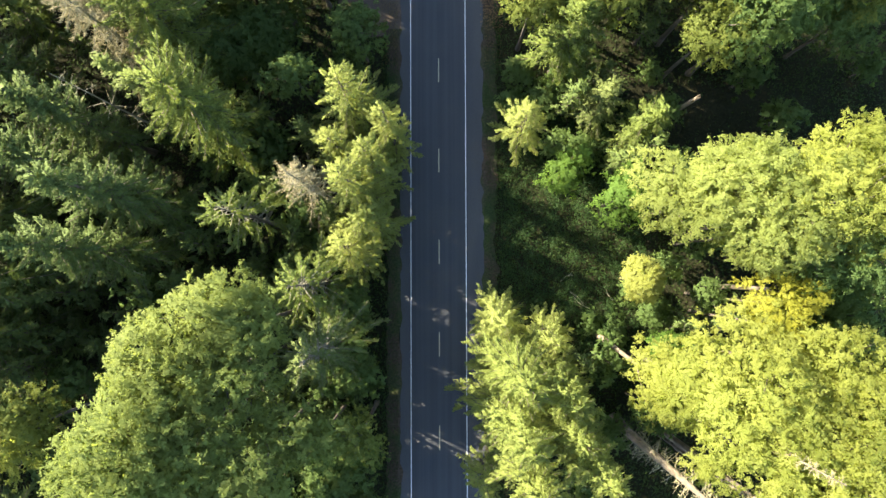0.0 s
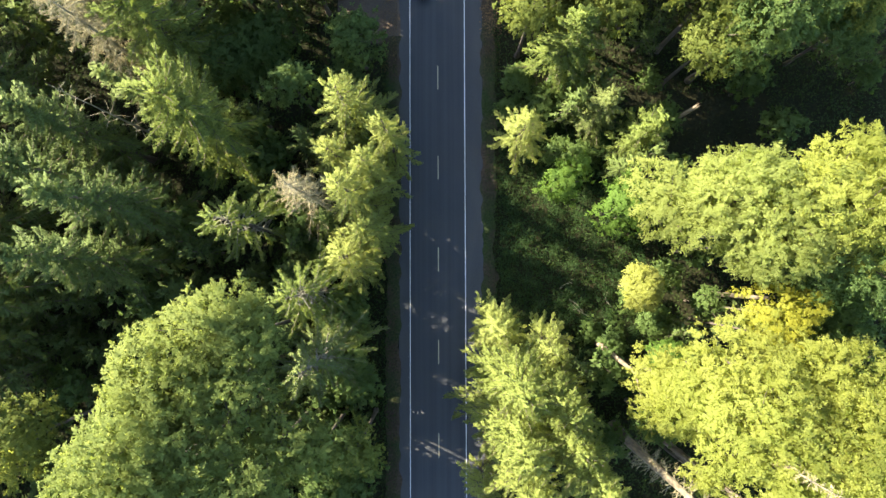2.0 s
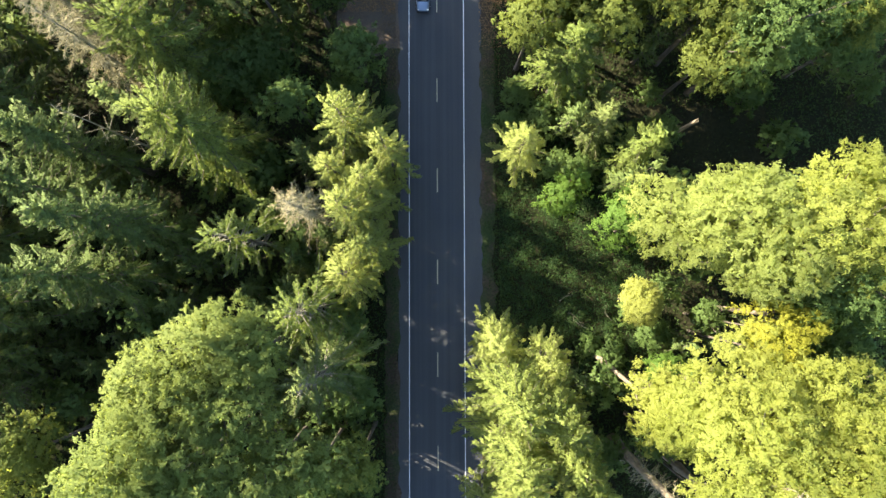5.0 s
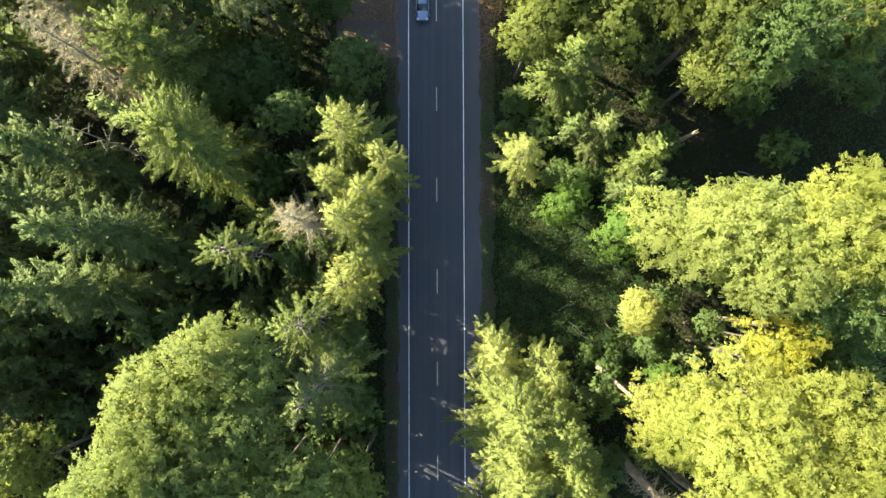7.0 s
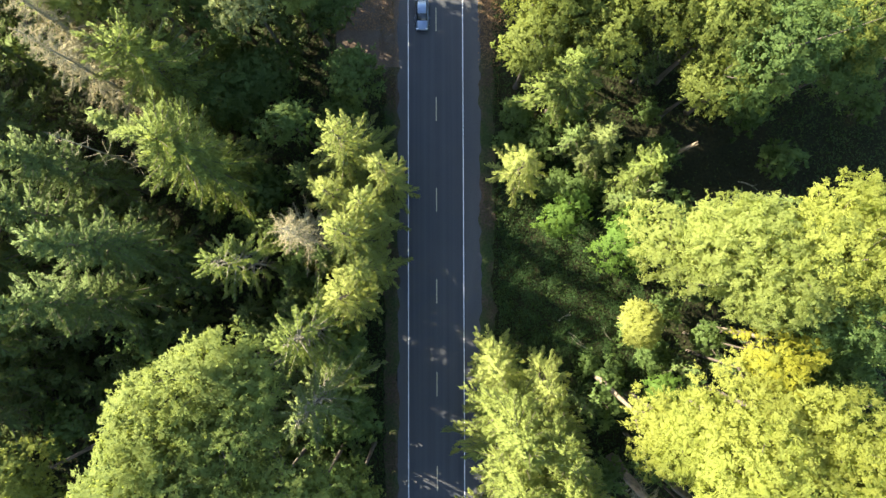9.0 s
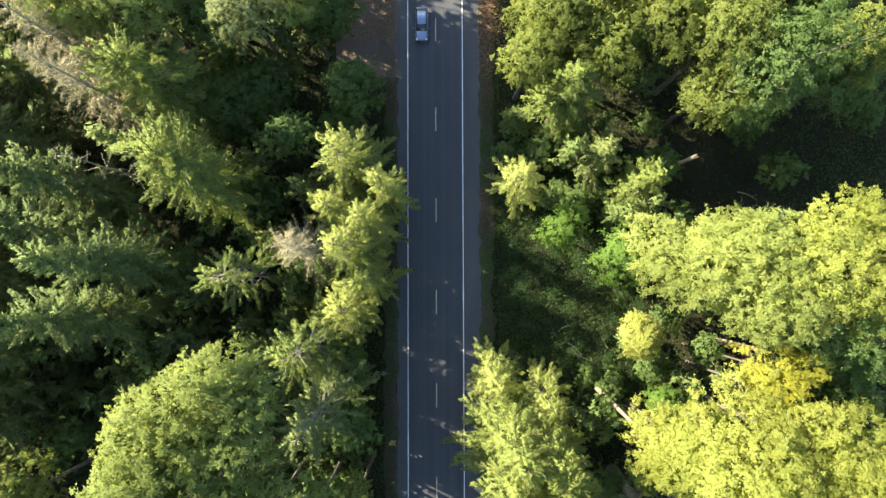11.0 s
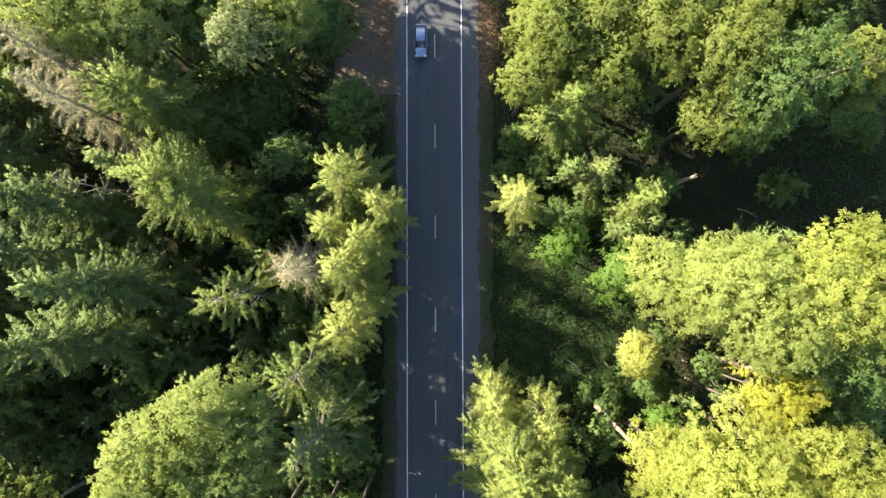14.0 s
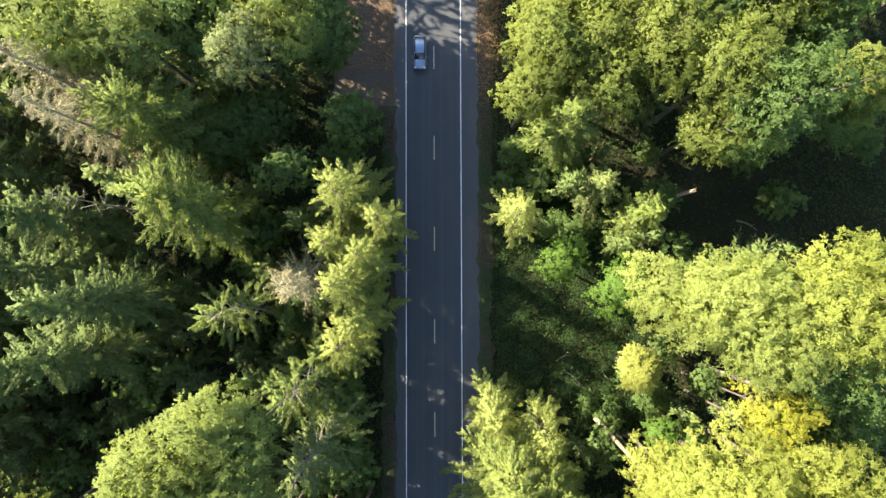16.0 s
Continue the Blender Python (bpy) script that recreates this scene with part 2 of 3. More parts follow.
def fir(x, y, h, r, look_of=GREEN, low=0.20, density=1.0, coarse=1.0, power=0.52, group="firs of the forest"):
    """A conifer: trunk, boughs, and flat feathery fronds of needle sprays along each bough."""
    rng = fresh()
    material, label = FIR_LOOK[look_of]
    bare = look_of in (OPEN, SHADE)
    root = thing("fir_tree", x, y, label, "tree", group)
    points, radii = trunk_path(rng, h, 0.011 * h + 0.06)
    part("trunk", tubes("trunk", [(points, radii)], BARK, 7), None, root)
    full = max(density, 1.0) * (1.0 if bare else 0.95 if look_of == GREEN else 1.10 if look_of == GOLD else 1.25)
    number = int((17 + 2.55 * h) * full * (0.78 if bare else 1.0) * (0.55 + 0.45 * min(density, 1)))
    z, azimuth, length, elevation = boughs(rng, h, r, low, number, power=power)
    sag = 0.20 if bare else 0.13
    out = np.stack([np.cos(azimuth), np.sin(azimuth), 0 * azimuth], -1)
    core = np.stack([np.interp(z, points[:, 2], points[:, 0]), np.interp(z, points[:, 2], points[:, 1]), z], -1)

    bend = rng.normal(0, 0.13, number)

    def at(i, s):
        flat = length[i] * np.cos(elevation[i]) * s
        lift = length[i] * (np.sin(elevation[i]) * s - sag * s ** 2 + 0.15 * s ** 4)
        swing = length[i] * bend[i] * s ** 2
        return core[i] + out[i] * flat[:, None] + np.stack([-out[i][:, 1] * swing, out[i][:, 0] * swing, lift], -1)

    steps = np.linspace(0, 1, 5 if bare else 4)
    sticks = []
    for i in range(number):
        if length[i] > 0.9:
            sticks.append((at(np.full(len(steps), i), steps), (0.012 + 0.013 * length[i] * (1 - 0.85 * steps)) * (1.15 if bare else 1.0)))
    tagged(part("branchwork", tubes("branchwork", sticks, BARK_GREY if bare else BARK, 3), None, root), kind="stuff")

    # side shoots along each bough
    per = np.maximum((length / (0.086 * coarse) * min(density, 1.5) / full).astype(int), 5)
    i = np.repeat(np.arange(number), per)
    inner = 0.30 if bare else 0.12
    s = inner + (1 - inner) * rng.random(len(i)) ** 0.75
    hand_side = np.where(rng.random(len(i)) < 0.5, 1.0, -1.0)
    reach = np.clip(0.30 * length[i] * np.maximum(1 - s, 0) ** 0.65 + 0.26, 0.2, 1.7) * rng.uniform(0.65, 1.15, len(i))
    if bare:
        reach *= 0.62
    elif look_of in (GREEN, GOLD):
        reach *= 0.85
    angle = hand_side * np.radians(54 - 34 * s + rng.normal(0, 9, len(i)))
    across = np.stack([-out[i][:, 1], out[i][:, 0], 0 * s], -1)
    way = out[i] * np.cos(angle)[:, None] + across * np.sin(angle)[:, None]
    way[:, 2] = np.sin(elevation[i]) * 0.7 - sag * s + 0.30 * s ** 3 + rng.normal(0, 0.20, len(i))
    way = unit(way)
    start = at(i, s)
    # needle sprays along each shoot, alternately to its two sides
    pieces = np.maximum(np.ceil(reach / (0.10 * coarse)).astype(int), 2)
    j = np.repeat(np.arange(len(i)), pieces)
    k = np.arange(len(j)) - np.repeat(np.cumsum(pieces) - pieces, pieces)
    f = (k + 0.5) / pieces[j]
    where = start[j] + way[j] * (f * reach[j])[:, None] + rng.normal(0, 0.035, (len(j), 3))
    where[:, 2] -= 0.20 * f ** 2 * reach[j]
    turn_side = np.where(k % 2 == 0, 1.0, -1.0)[:, None]
    flank = np.cross(way[j], [0, 0, 1.0])
    direction = way[j] + flank * turn_side * 0.55 + rng.normal(0, 0.15, where.shape) - [0, 0, 0.12]
    away = unit(np.stack([where[:, 0], where[:, 1], 0 * f], -1)) * (0.38 + 0.34 * s[j])[:, None]
    normal = np.array([0, 0, 0.75]) + away * 0.5 + rng.normal(0, 0.36, where.shape)
    sheen = np.array([0, 0, 0.42]) + away + unit(flank * turn_side * 0.3 + way[j] * 0.3) * 0.35 + rng.normal(0, 0.34, where.shape)
    if look_of == GREEN:
        # shading normals bent outward to deepen shade on the side away from the sun
        sheen += away * 0.7 - [0, 0, 0.22]
    size = rng.uniform(0.22, 0.38, len(j)) * coarse
    width = size * rng.uniform(0.25, 0.36, len(j))
    if not bare and look_of != GOLD:
        # broad sprays added round the trunk, so that no sun leaks through the crown
        i = rng.integers(0, number, number * 13)
        s = rng.uniform(0.08, 0.52, len(i))
        filler = at(i, s) + rng.normal(0, 0.22, (len(i), 3)) - [0, 0, 0.25]
        away = unit(out[i] + rng.normal(0, 0.4, filler.shape))
        where, direction, normal = np.concatenate([where, filler]), np.concatenate([direction, away]), np.concatenate([normal, rng.normal(0, 0.5, filler.shape) + [0, 0, 0.5]])
        sheen = np.concatenate([sheen, away * 0.6 + [0, 0, 0.4]])
        size = np.concatenate([size, rng.uniform(0.4, 0.7, len(i))])
        width = np.concatenate([width, rng.uniform(0.18, 0.34, len(i))])
    part("crown", leaves("crown", where, direction, normal, size, width, material, sheen), None, root)
    return root


def dead_fir(x, y, h, r, low=0.25, density=1.0, stout=1.0, bark=None, fullness=1.0):
    """A standing dead conifer: bare trunk, boughs and a haze of fine dry twigs."""
    rng = fresh()
    root = thing("dead_fir_tree", x, y, "dead grey-brown fir tree with bare twigs", "tree", "dead trees")
    points, radii = trunk_path(rng, h, (0.010 * h + 0.06) * stout, wobble=0.004)
    part("trunk", tubes("trunk", [(points, radii)], bark or BARK_GREY, 7), None, root)
    number = int(5.5 * h * fullness)
    z, azimuth, length, elevation = boughs(rng, h, r, low, number, rise=30, sag=-18, power=0.55)
    out = np.stack([np.cos(azimuth), np.sin(azimuth), 0 * azimuth], -1)
    core = np.stack([np.interp(z, points[:, 2], points[:, 0]), np.interp(z, points[:, 2], points[:, 1]), z], -1)

    def at(i, s):
        flat = length[i] * np.cos(elevation[i]) * s
        lift = length[i] * (np.sin(elevation[i]) * s - 0.16 * s ** 2)
        return core[i] + out[i] * flat[:, None] + np.stack([0 * s, 0 * s, lift], -1)

    steps = np.linspace(0, 1, 5)
    tagged(part("branchwork", tubes("branchwork", [(at(np.full(5, i), steps), 0.012 + 0.012 * length[i] * (1 - 0.9 * steps)) for i in range(number)], BARK_GREY, 3), None, root), kind="stuff")
    per = np.maximum((length / 0.055 * density).astype(int), 4)
    i = np.repeat(np.arange(number), per)
    s = 0.15 + 0.85 * rng.random(len(i)) ** 0.8
    way = out[i] * 0.7 + rng.normal(0, 0.6, (len(i), 3))
    way[:, 2] -= 0.35
    size = np.clip(0.35 * length[i] * (1 - s) + 0.30, 0.25, 0.9) * rng.uniform(0.6, 1.2, len(i))
    way = unit(way)
    tagged(part("twig_haze", leaves("twig_haze", at(i, s) + way * size[:, None] * 0.45, way, rng.normal(0, 1, way.shape), size, rng.uniform(0.028, 0.062, len(i)), TWIG), None, root), kind="stuff")
    return root


def maple(x, y, h, r, look_of=GREEN, depth=0.0, density=1.0, coarse=1.0, lean=(0, 0), bark=None, stout=1.0, rough=1.15, group="broadleaf trees of the forest"):
    """A broadleaf tree: trunk, limbs, and a crown of leafy clumps with gaps between them."""
    rng = fresh()
    material, label = LEAF_LOOK[look_of]
    root = thing("broadleaf_tree", x, y, label, "tree", group)
    depth = depth or min(h * 0.80, r * 2.6)
    coarse *= 0.80 if look_of in (LIME, AUTUMN, GOLDEN, MEADOW, SUNNY) else 1.15
    middle = h - depth * 0.5
    points, radii = trunk_path(rng, h, (0.011 * h + 0.05) * stout, top=0.9, wobble=0.004 if bark else 0.012)
    points[:, :2] += np.array(lean) * (points[:, 2:3] / h)
    part("trunk", tubes("trunk", [(points, radii)], bark or BARK, 7), None, root)

    number = int((29.0 if look_of in (LIME, MEADOW, SUNNY) else 34.0) * r ** 1.72 * (0.2 + 0.8 * density))
    d = unit(rng.normal(0, 1, (number * 3, 3)))
    fine = look_of in (LIME, AUTUMN, GOLDEN, SUNNY, MEADOW)
    d = d[d[:, 2] > (-0.30 if fine else -0.40)][:int(number * (0.86 if fine else 1.0))]
    lobe = np.zeros(len(d))
    for _ in range(11):
        axis = unit(rng.normal(0, 1, 3) + [0, 0, 0.3])
        lobe += 0.62 * np.maximum(0, d @ axis - 0.62) * rng.uniform(0.3, 1.3)
    phase = rng.random(3) * 6.3
    around = np.arctan2(d[:, 1], d[:, 0])
    lobe += 0.13 * np.sin(2 * around + phase[0]) + 0.09 * np.sin(3 * around + phase[1]) + 0.07 * np.sin(7 * around + phase[2])
    shell = (0.68 + 0.72 * rough * lobe + rng.normal(0, (0.065 if fine else 0.10) * rough, len(d))) * np.where(rng.random(len(d)) < 0.30, 0.84, 1.0)
    clump = d * shell[:, None] * np.array([r, r, depth * 0.5]) + [lean[0], lean[1], middle]
    clump_size = (0.20 + 0.030 * r) * rng.uniform(0.55, 1.45, len(d))

    chosen = rng.choice(len(d), min(len(d), 5 + int(r)), replace=False)
    steps = np.linspace(0, 1, 5)[:, None]
    for c in chosen:
        z0 = np.clip(clump[c, 2] - rng.uniform(0.25, 0.5) * depth, h * 0.25, h * 0.85)
        a = np.array([np.interp(z0, points[:, 2], points[:, 0]), np.interp(z0, points[:, 2], points[:, 1]), z0])
        b = a + (clump[c] - a) * [0.55, 0.55, 0.35]
        limb = ((1 - steps) ** 2 * a + 2 * steps * (1 - steps) * b + steps ** 2 * clump[c], np.linspace(0.05 + 0.012 * r, 0.02, 5))
        part("limb", tubes("limb", [limb], bark or BARK, 4), None, root)

    # every clump is a few leafy twigs that fan out from it
    twigs = np.maximum(rng.integers(4, 8, len(d)) * density, 3).astype(int)
    i = np.repeat(np.arange(len(d)), twigs)
    way = unit(d[i] * 0.34 + rng.normal(0, 0.60, (len(i), 3)) - [0, 0, 0.10])
    reach = clump_size[i] * rng.uniform(1.1, 3.4 if fine else 3.0, len(i))
    face_of = unit(d[i] * 0.8 + [0, 0, 0.45] + rng.normal(0, 0.40, way.shape))
    per = np.maximum((reach / (0.072 * coarse)).astype(int), 4)
    j = np.repeat(np.arange(len(i)), per)
    f = rng.random(len(j)) ** 0.8
    flank = np.cross(way[j], face_of[j])
    width_of = 0.17 * reach[j] * (1.05 - f) + 0.045
    where = clump[i][j] + way[j] * (reach[j] * (f - 0.25))[:, None] + flank * (rng.normal(0, 1, len(j)) * width_of)[:, None] + rng.normal(0, 0.05, (len(j), 3))
    where[:, 2] -= 0.26 * f ** 2 * reach[j]
    normal = face_of[j] + rng.normal(0, 0.40, where.shape)
    direction = way[j] * 0.9 + rng.normal(0, 0.50, where.shape) + [0, 0, -0.2]
    sheen = d[i][j] * (0.50 if fine else 0.75) + face_of[j] * (0.25 if fine else 0.40) + [0, 0, 0.55 if fine else 0.25] + rng.normal(0, 0.11 if fine else 0.17, where.shape)
    size = rng.uniform(0.15, 0.30, len(j)) * min(max(coarse, 0.88), 1.0 if coarse < 1.2 else coarse)
    width = size * (rng.uniform(0.40, 0.62, len(j)) if fine else rng.uniform(0.50, 0.75, len(j)))
    # larger leaves added inside the crown, so that it blocks the sun
    i = rng.integers(0, len(d), int(150 * r ** 1.6))
    inner = (clump[i] - [lean[0], lean[1], middle]) * rng.uniform(0.35, 0.74, len(i))[:, None] + [lean[0], lean[1], middle] + rng.normal(0, 0.3, (len(i), 3))
    where, direction, normal = np.concatenate([where, inner]), np.concatenate([direction, rng.normal(0, 1, inner.shape)]), np.concatenate([normal, rng.normal(0, 0.6, inner.shape) + [0, 0, 0.4]])
    sheen = np.concatenate([sheen, d[i] * 0.7 + [0, 0, 0.3]])
    size = np.concatenate([size, rng.uniform(0.28, 0.5, len(i))])
    width = np.concatenate([width, rng.uniform(0.2, 0.34, len(i))])
    part("crown", leaves("crown", where, direction, normal, size, width, material, sheen), None, root)
    return root


# ------------------------------------------------------------ ground and road
def sheet(name, x0, x1, y0, y1, z, material, nx=1, ny=1, ragged=0.0, label="", category=""):
    rng = fresh()
    xs, ys = np.linspace(x0, x1, nx + 1), np.linspace(y0, y1, ny + 1)
    gx, gy = np.meshgrid(xs, ys)
    if ragged:
        for edge in (0, -1):
            gx[:, edge] += np.convolve(rng.normal(0, ragged * 1.6, ny + 1), [0.15, 0.35, 0.35, 0.15], "same")
    verts = np.stack([gx, gy, np.full_like(gx, z)], -1).reshape(-1, 3)
    i = (np.arange(ny)[:, None] * (nx + 1) + np.arange(nx)[None]).ravel()
    data = mesh_of(name, verts, np.stack([i, i + 1, i + nx + 2, i + nx + 1], -1), material)
    return tagged(new(name, data), label, category, kind="structure")


def slab(name, x0, x1, y0, y1, z0, z1, material):
    bm = bmesh.new()
    bmesh.ops.create_cube(bm, size=1.0, matrix=Matrix.LocRotScale(((x0 + x1) / 2, (y0 + y1) / 2, (z0 + z1) / 2), None, (x1 - x0, y1 - y0, z1 - z0)))
    data = bpy.data.meshes.new(name)
    bm.to_mesh(data)
    bm.free()
    data.materials.append(material)
    return new(name, data)


sheet("ground", -2500, 2500, -2500, 2500, -0.06, SOIL, label="forest floor of soil and leaf litter, darkened for tree shade", category="ground")
tagged(slab("road", -3.95, 3.80, -900, 900, -0.30, 0.0, ASPHALT), "dark asphalt two-lane forest road", "road", kind="structure")
tagged(slab("shoulder_west", -5.20, -3.953, -900, 900, -0.30, -0.006, SHOULDER), "grey asphalt shoulder beside the road", "road shoulder", kind="structure")
tagged(slab("shoulder_east", 3.803, 5.98, -900, 900, -0.30, -0.006, SHOULDER), "grey asphalt shoulder beside the road", "road shoulder", kind="structure")
sheet("verge_west", -6.9, -5.08, -300, 24, -0.002, VERGE, 2, 700, 0.16, "dark brown leaf-littered verge with patches of moss", "verge")
sheet("layby_edge", -7.4, -5.08, 24, 300, -0.002, GRAVEL, 2, 600, 0.12, "brown gravel beside the road shoulder", "layby")
sheet("verge_east", 5.80, 7.7, -300, 300, -0.002, VERGE, 2, 1300, 0.18, "dark brown leaf-littered verge with patches of moss", "verge")
sheet("layby", -13.5, -6.5, 23, 60, -0.045, GRAVEL, 4, 40, 0.8, "brown gravel clearing beside the road", "layby")
tagged(slab("edge_line_west", -3.78, -3.70, -900, 900, -0.02, 0.004, WHITE_PAINT), "worn white edge line along the road", "road marking", kind="structure")
tagged(slab("edge_line_east", 3.535, 3.625, -900, 900, -0.02, 0.004, WHITE_PAINT), "worn white edge line along the road", "road marking", kind="structure")
dash = slab("centre_dash", -0.055, 0.055, -1.6, 1.6, -0.02, 0.004, YELLOW_PAINT)
tagged(dash, "faded yellow centre dash on the asphalt", "road marking", "centre dashes")
dash.location = (0, 18.35, 0)
for n in range(-10, 11):
    if n:
        copy_thing(dash, pose(0, 18.35 + 12.19 * n, 0))

# tar that seals the joint along the middle of the road
for y0, y1 in ((-13.9, -11.3), (-20.9, -19.8), (3.2, 4.6)):
    seal = new("tar_seal", bpy.data.meshes.new("tar_seal"))
    bm = bmesh.new()
    steps = [y0 + (y1 - y0) * n / 8 for n in range(9)]
    left = [bm.verts.new((0.03 + 0.025 * math.sin(n * 1.7) - 0.05, y, 0.0042)) for n, y in enumerate(steps)]
    right = [bm.verts.new((0.03 + 0.025 * math.sin(n * 1.7) + 0.05, y, 0.0042)) for n, y in enumerate(steps)]
    for n in range(8):
        bm.faces.new((left[n], right[n], right[n + 1], left[n + 1]))
    bm.to_mesh(seal.data)
    bm.free()
    seal.data.materials.append(TAR)
    tagged(seal, "black strip of tar sealing a crack in the asphalt", "road repair", "tar seals")

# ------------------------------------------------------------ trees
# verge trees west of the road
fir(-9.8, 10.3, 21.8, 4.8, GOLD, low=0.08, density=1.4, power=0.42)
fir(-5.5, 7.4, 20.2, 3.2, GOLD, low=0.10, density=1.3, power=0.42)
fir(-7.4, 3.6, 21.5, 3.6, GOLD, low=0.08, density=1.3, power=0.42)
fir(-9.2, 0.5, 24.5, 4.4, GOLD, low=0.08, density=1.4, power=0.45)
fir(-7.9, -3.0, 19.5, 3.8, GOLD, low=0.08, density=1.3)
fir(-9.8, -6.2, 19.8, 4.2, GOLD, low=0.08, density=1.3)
dead_fir(-14.1, 0.7, 24, 4.4, density=1.0)
fir(-21.2, -2.4, 23.5, 5.2, OPEN, density=1.3)
fir(-13.5, -9.9, 25.5, 5.6, OPEN, density=1.4)
fir(-12.1, -16.6, 26, 6.0, SHADE, density=1.5)

# tall broadleaf stand
maple(-20.3, -12.8, 29.5, 4.8, SUNNY)
maple(-25.2, -17.4, 31, 4.9, SUNNY)
maple(-26.2, -22.6, 34, 4.9, SUNNY)
maple(-23.6, -23.6, 32.5, 5.8, SUNNY)
maple(-19.6, -18.2, 28.5, 4.6, SUNNY)
maple(-25.2, -25.8, 35, 5.2, SUNNY)
maple(-17.6, -13.4, 27, 3.6, SUNNY)
maple(-15.3, -24.1, 25, 3.8, SUNNY, density=0.7)
maple(-11.6, -25.0, 23, 3.4, SUNNY, density=0.6)
# Four trees added low under the canopy to keep sun off the road.
maple(-12.5, -32.0, 15, 4.2, GREEN)
fir(-19.0, -31.0, 18, 4.4, GREEN)
maple(-9.6, -36.5, 13, 3.6, GREEN)
maple(-16.0, -37.0, 17, 4.4, GREEN)
maple(-8.2, -25.8, 20.5, 2.8, OLIVE, density=0.7)
maple(-17.5, -28.1, 31, 5, SUNNY)
maple(-39.6, -23.4, 26, 3.7, OLIVE)

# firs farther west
fir(-25.3, 8.8, 25.5, 5.4, SUN_GREEN, low=0.25, density=1.5, power=0.24)
fir(-31.3, 11.0, 25, 2.2, FRESH)
fir(-32.6, -0.8, 31.5, 5.4, GREEN, density=1.4, power=0.48)
fir(-37.6, 7.2, 28, 4.8, GREEN, density=1.4, power=0.48)
fir(-37.4, -7.2, 21, 4.6, GREEN)
fir(-38.6, 2.4, 30, 4.4, GREEN)
fir(-35.6, -6.2, 31.5, 5.0, GREEN, density=1.3)
dead_fir(-34.0, 8.9, 27, 2.2, density=0.08, stout=0.6, fullness=0.22)
fir(-36.9, -15.1, 9, 3.0, GREEN)
fir(-30.8, -9.6, 12, 3.2, GREEN)
# Firs at x -50 to -51.5 are out of view, added to cast shade.
fir(-51.5, -3, 34, 6.6, GREEN, low=0.05, density=1.4, coarse=2.3)
fir(-44.5, -10.5, 9, 3.0, GREEN, density=0.8)
fir(-51.0, -9.5, 36, 6.6, GREEN, low=0.05, density=1.4, coarse=2.3)
fir(-51.5, -16.0, 36, 6.6, GREEN, low=0.05, density=1.4, coarse=2.3)
fir(-43.0, -21.5, 8, 2.8, GREEN, density=0.8)
fir(-50.0, -20.0, 24, 5.0, GREEN, density=0.6)
# Five low firs added under the crowns to block sun on the road.
fir(-13.5, -33.5, 15, 3.8, GREEN, low=0.05, density=0.6, coarse=1.3)
fir(-17.5, -27.0, 16, 3.8, GREEN, low=0.05, density=0.6, coarse=1.3)
fir(-21.0, -36.0, 16, 4.2, GREEN, low=0.05, density=0.6, coarse=1.3)
fir(-24.5, -30.5, 16, 4.0, GREEN, low=0.05, density=0.6, coarse=1.3)
fir(-13.0, -42.0, 16, 4.2, GREEN, low=0.05, density=0.5, coarse=1.5)
fir(-45.5, -16, 8, 2.8, GREEN)
# Three firs past the left edge, added to shade what is in view.
fir(-45.5, 4, 27, 5.6, GREEN, coarse=1.7)
fir(-47, 13, 26, 5.4, GREEN, coarse=1.7)
fir(-49, 22, 26, 5.4, GREEN, coarse=1.7)
fir(-41.4, -17.4, 8, 2.8, GREEN)
fir(-34.8, -10.8, 10, 3.0, GREEN)

# north-west
dead_fir(-33.9, 16.4, 31, 3.6, density=2.0)
dead_fir(-36.8, 21.1, 31, 3.4, density=2.0, stout=1.4)
fir(-29.2, 17.9, 25, 5.6, SUN_GREEN, density=1.4, power=0.24)
maple(-36.6, 25.7, 27, 5.0, SUNNY)
maple(-30.5, 25.9, 25.5, 4.6, SUNNY)
maple(-23.4, 26.4, 19, 3.8, GREEN)
maple(-19.2, 24.6, 24, 3.4, PALE)
maple(-16.7, 29.1, 22, 4.6, OLIVE)
maple(-14.6, 27.0, 21.5, 3.2, SUNNY)
maple(-25.0, 18.5, 13, 4.2, GREEN)
maple(-20.8, 20.0, 13, 4.2, GREEN)
maple(-16.3, 13.4, 16.5, 2.8, GREEN)
maple(-11.5, 15.8, 9.5, 3.0, GREEN)
# Low green trees here, mostly hidden under crowns, are added to shade the road.
fir(-15.5, 8.0, 13, 3.2, GREEN, low=0.08, density=0.6, coarse=1.3)
fir(-12.5, -1.5, 14, 3.4, GREEN, low=0.08)
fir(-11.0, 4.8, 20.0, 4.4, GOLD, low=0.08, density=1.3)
maple(-11.5, -12.5, 12, 3.4, GREEN)
maple(-10.8, -20.0, 12, 3.4, GREEN)
maple(-10.5, -29.5, 12, 3.4, GREEN)
maple(-9.6, 19.6, 14.8, 3.3, GREEN)
maple(-12.8, 29.4, 15, 4.2, GREEN)
maple(-26.1, 29.6, 22, 5, GREEN)
maple(-42.0, 29.5, 26, 5, OLIVE, density=0.7, coarse=1.3)

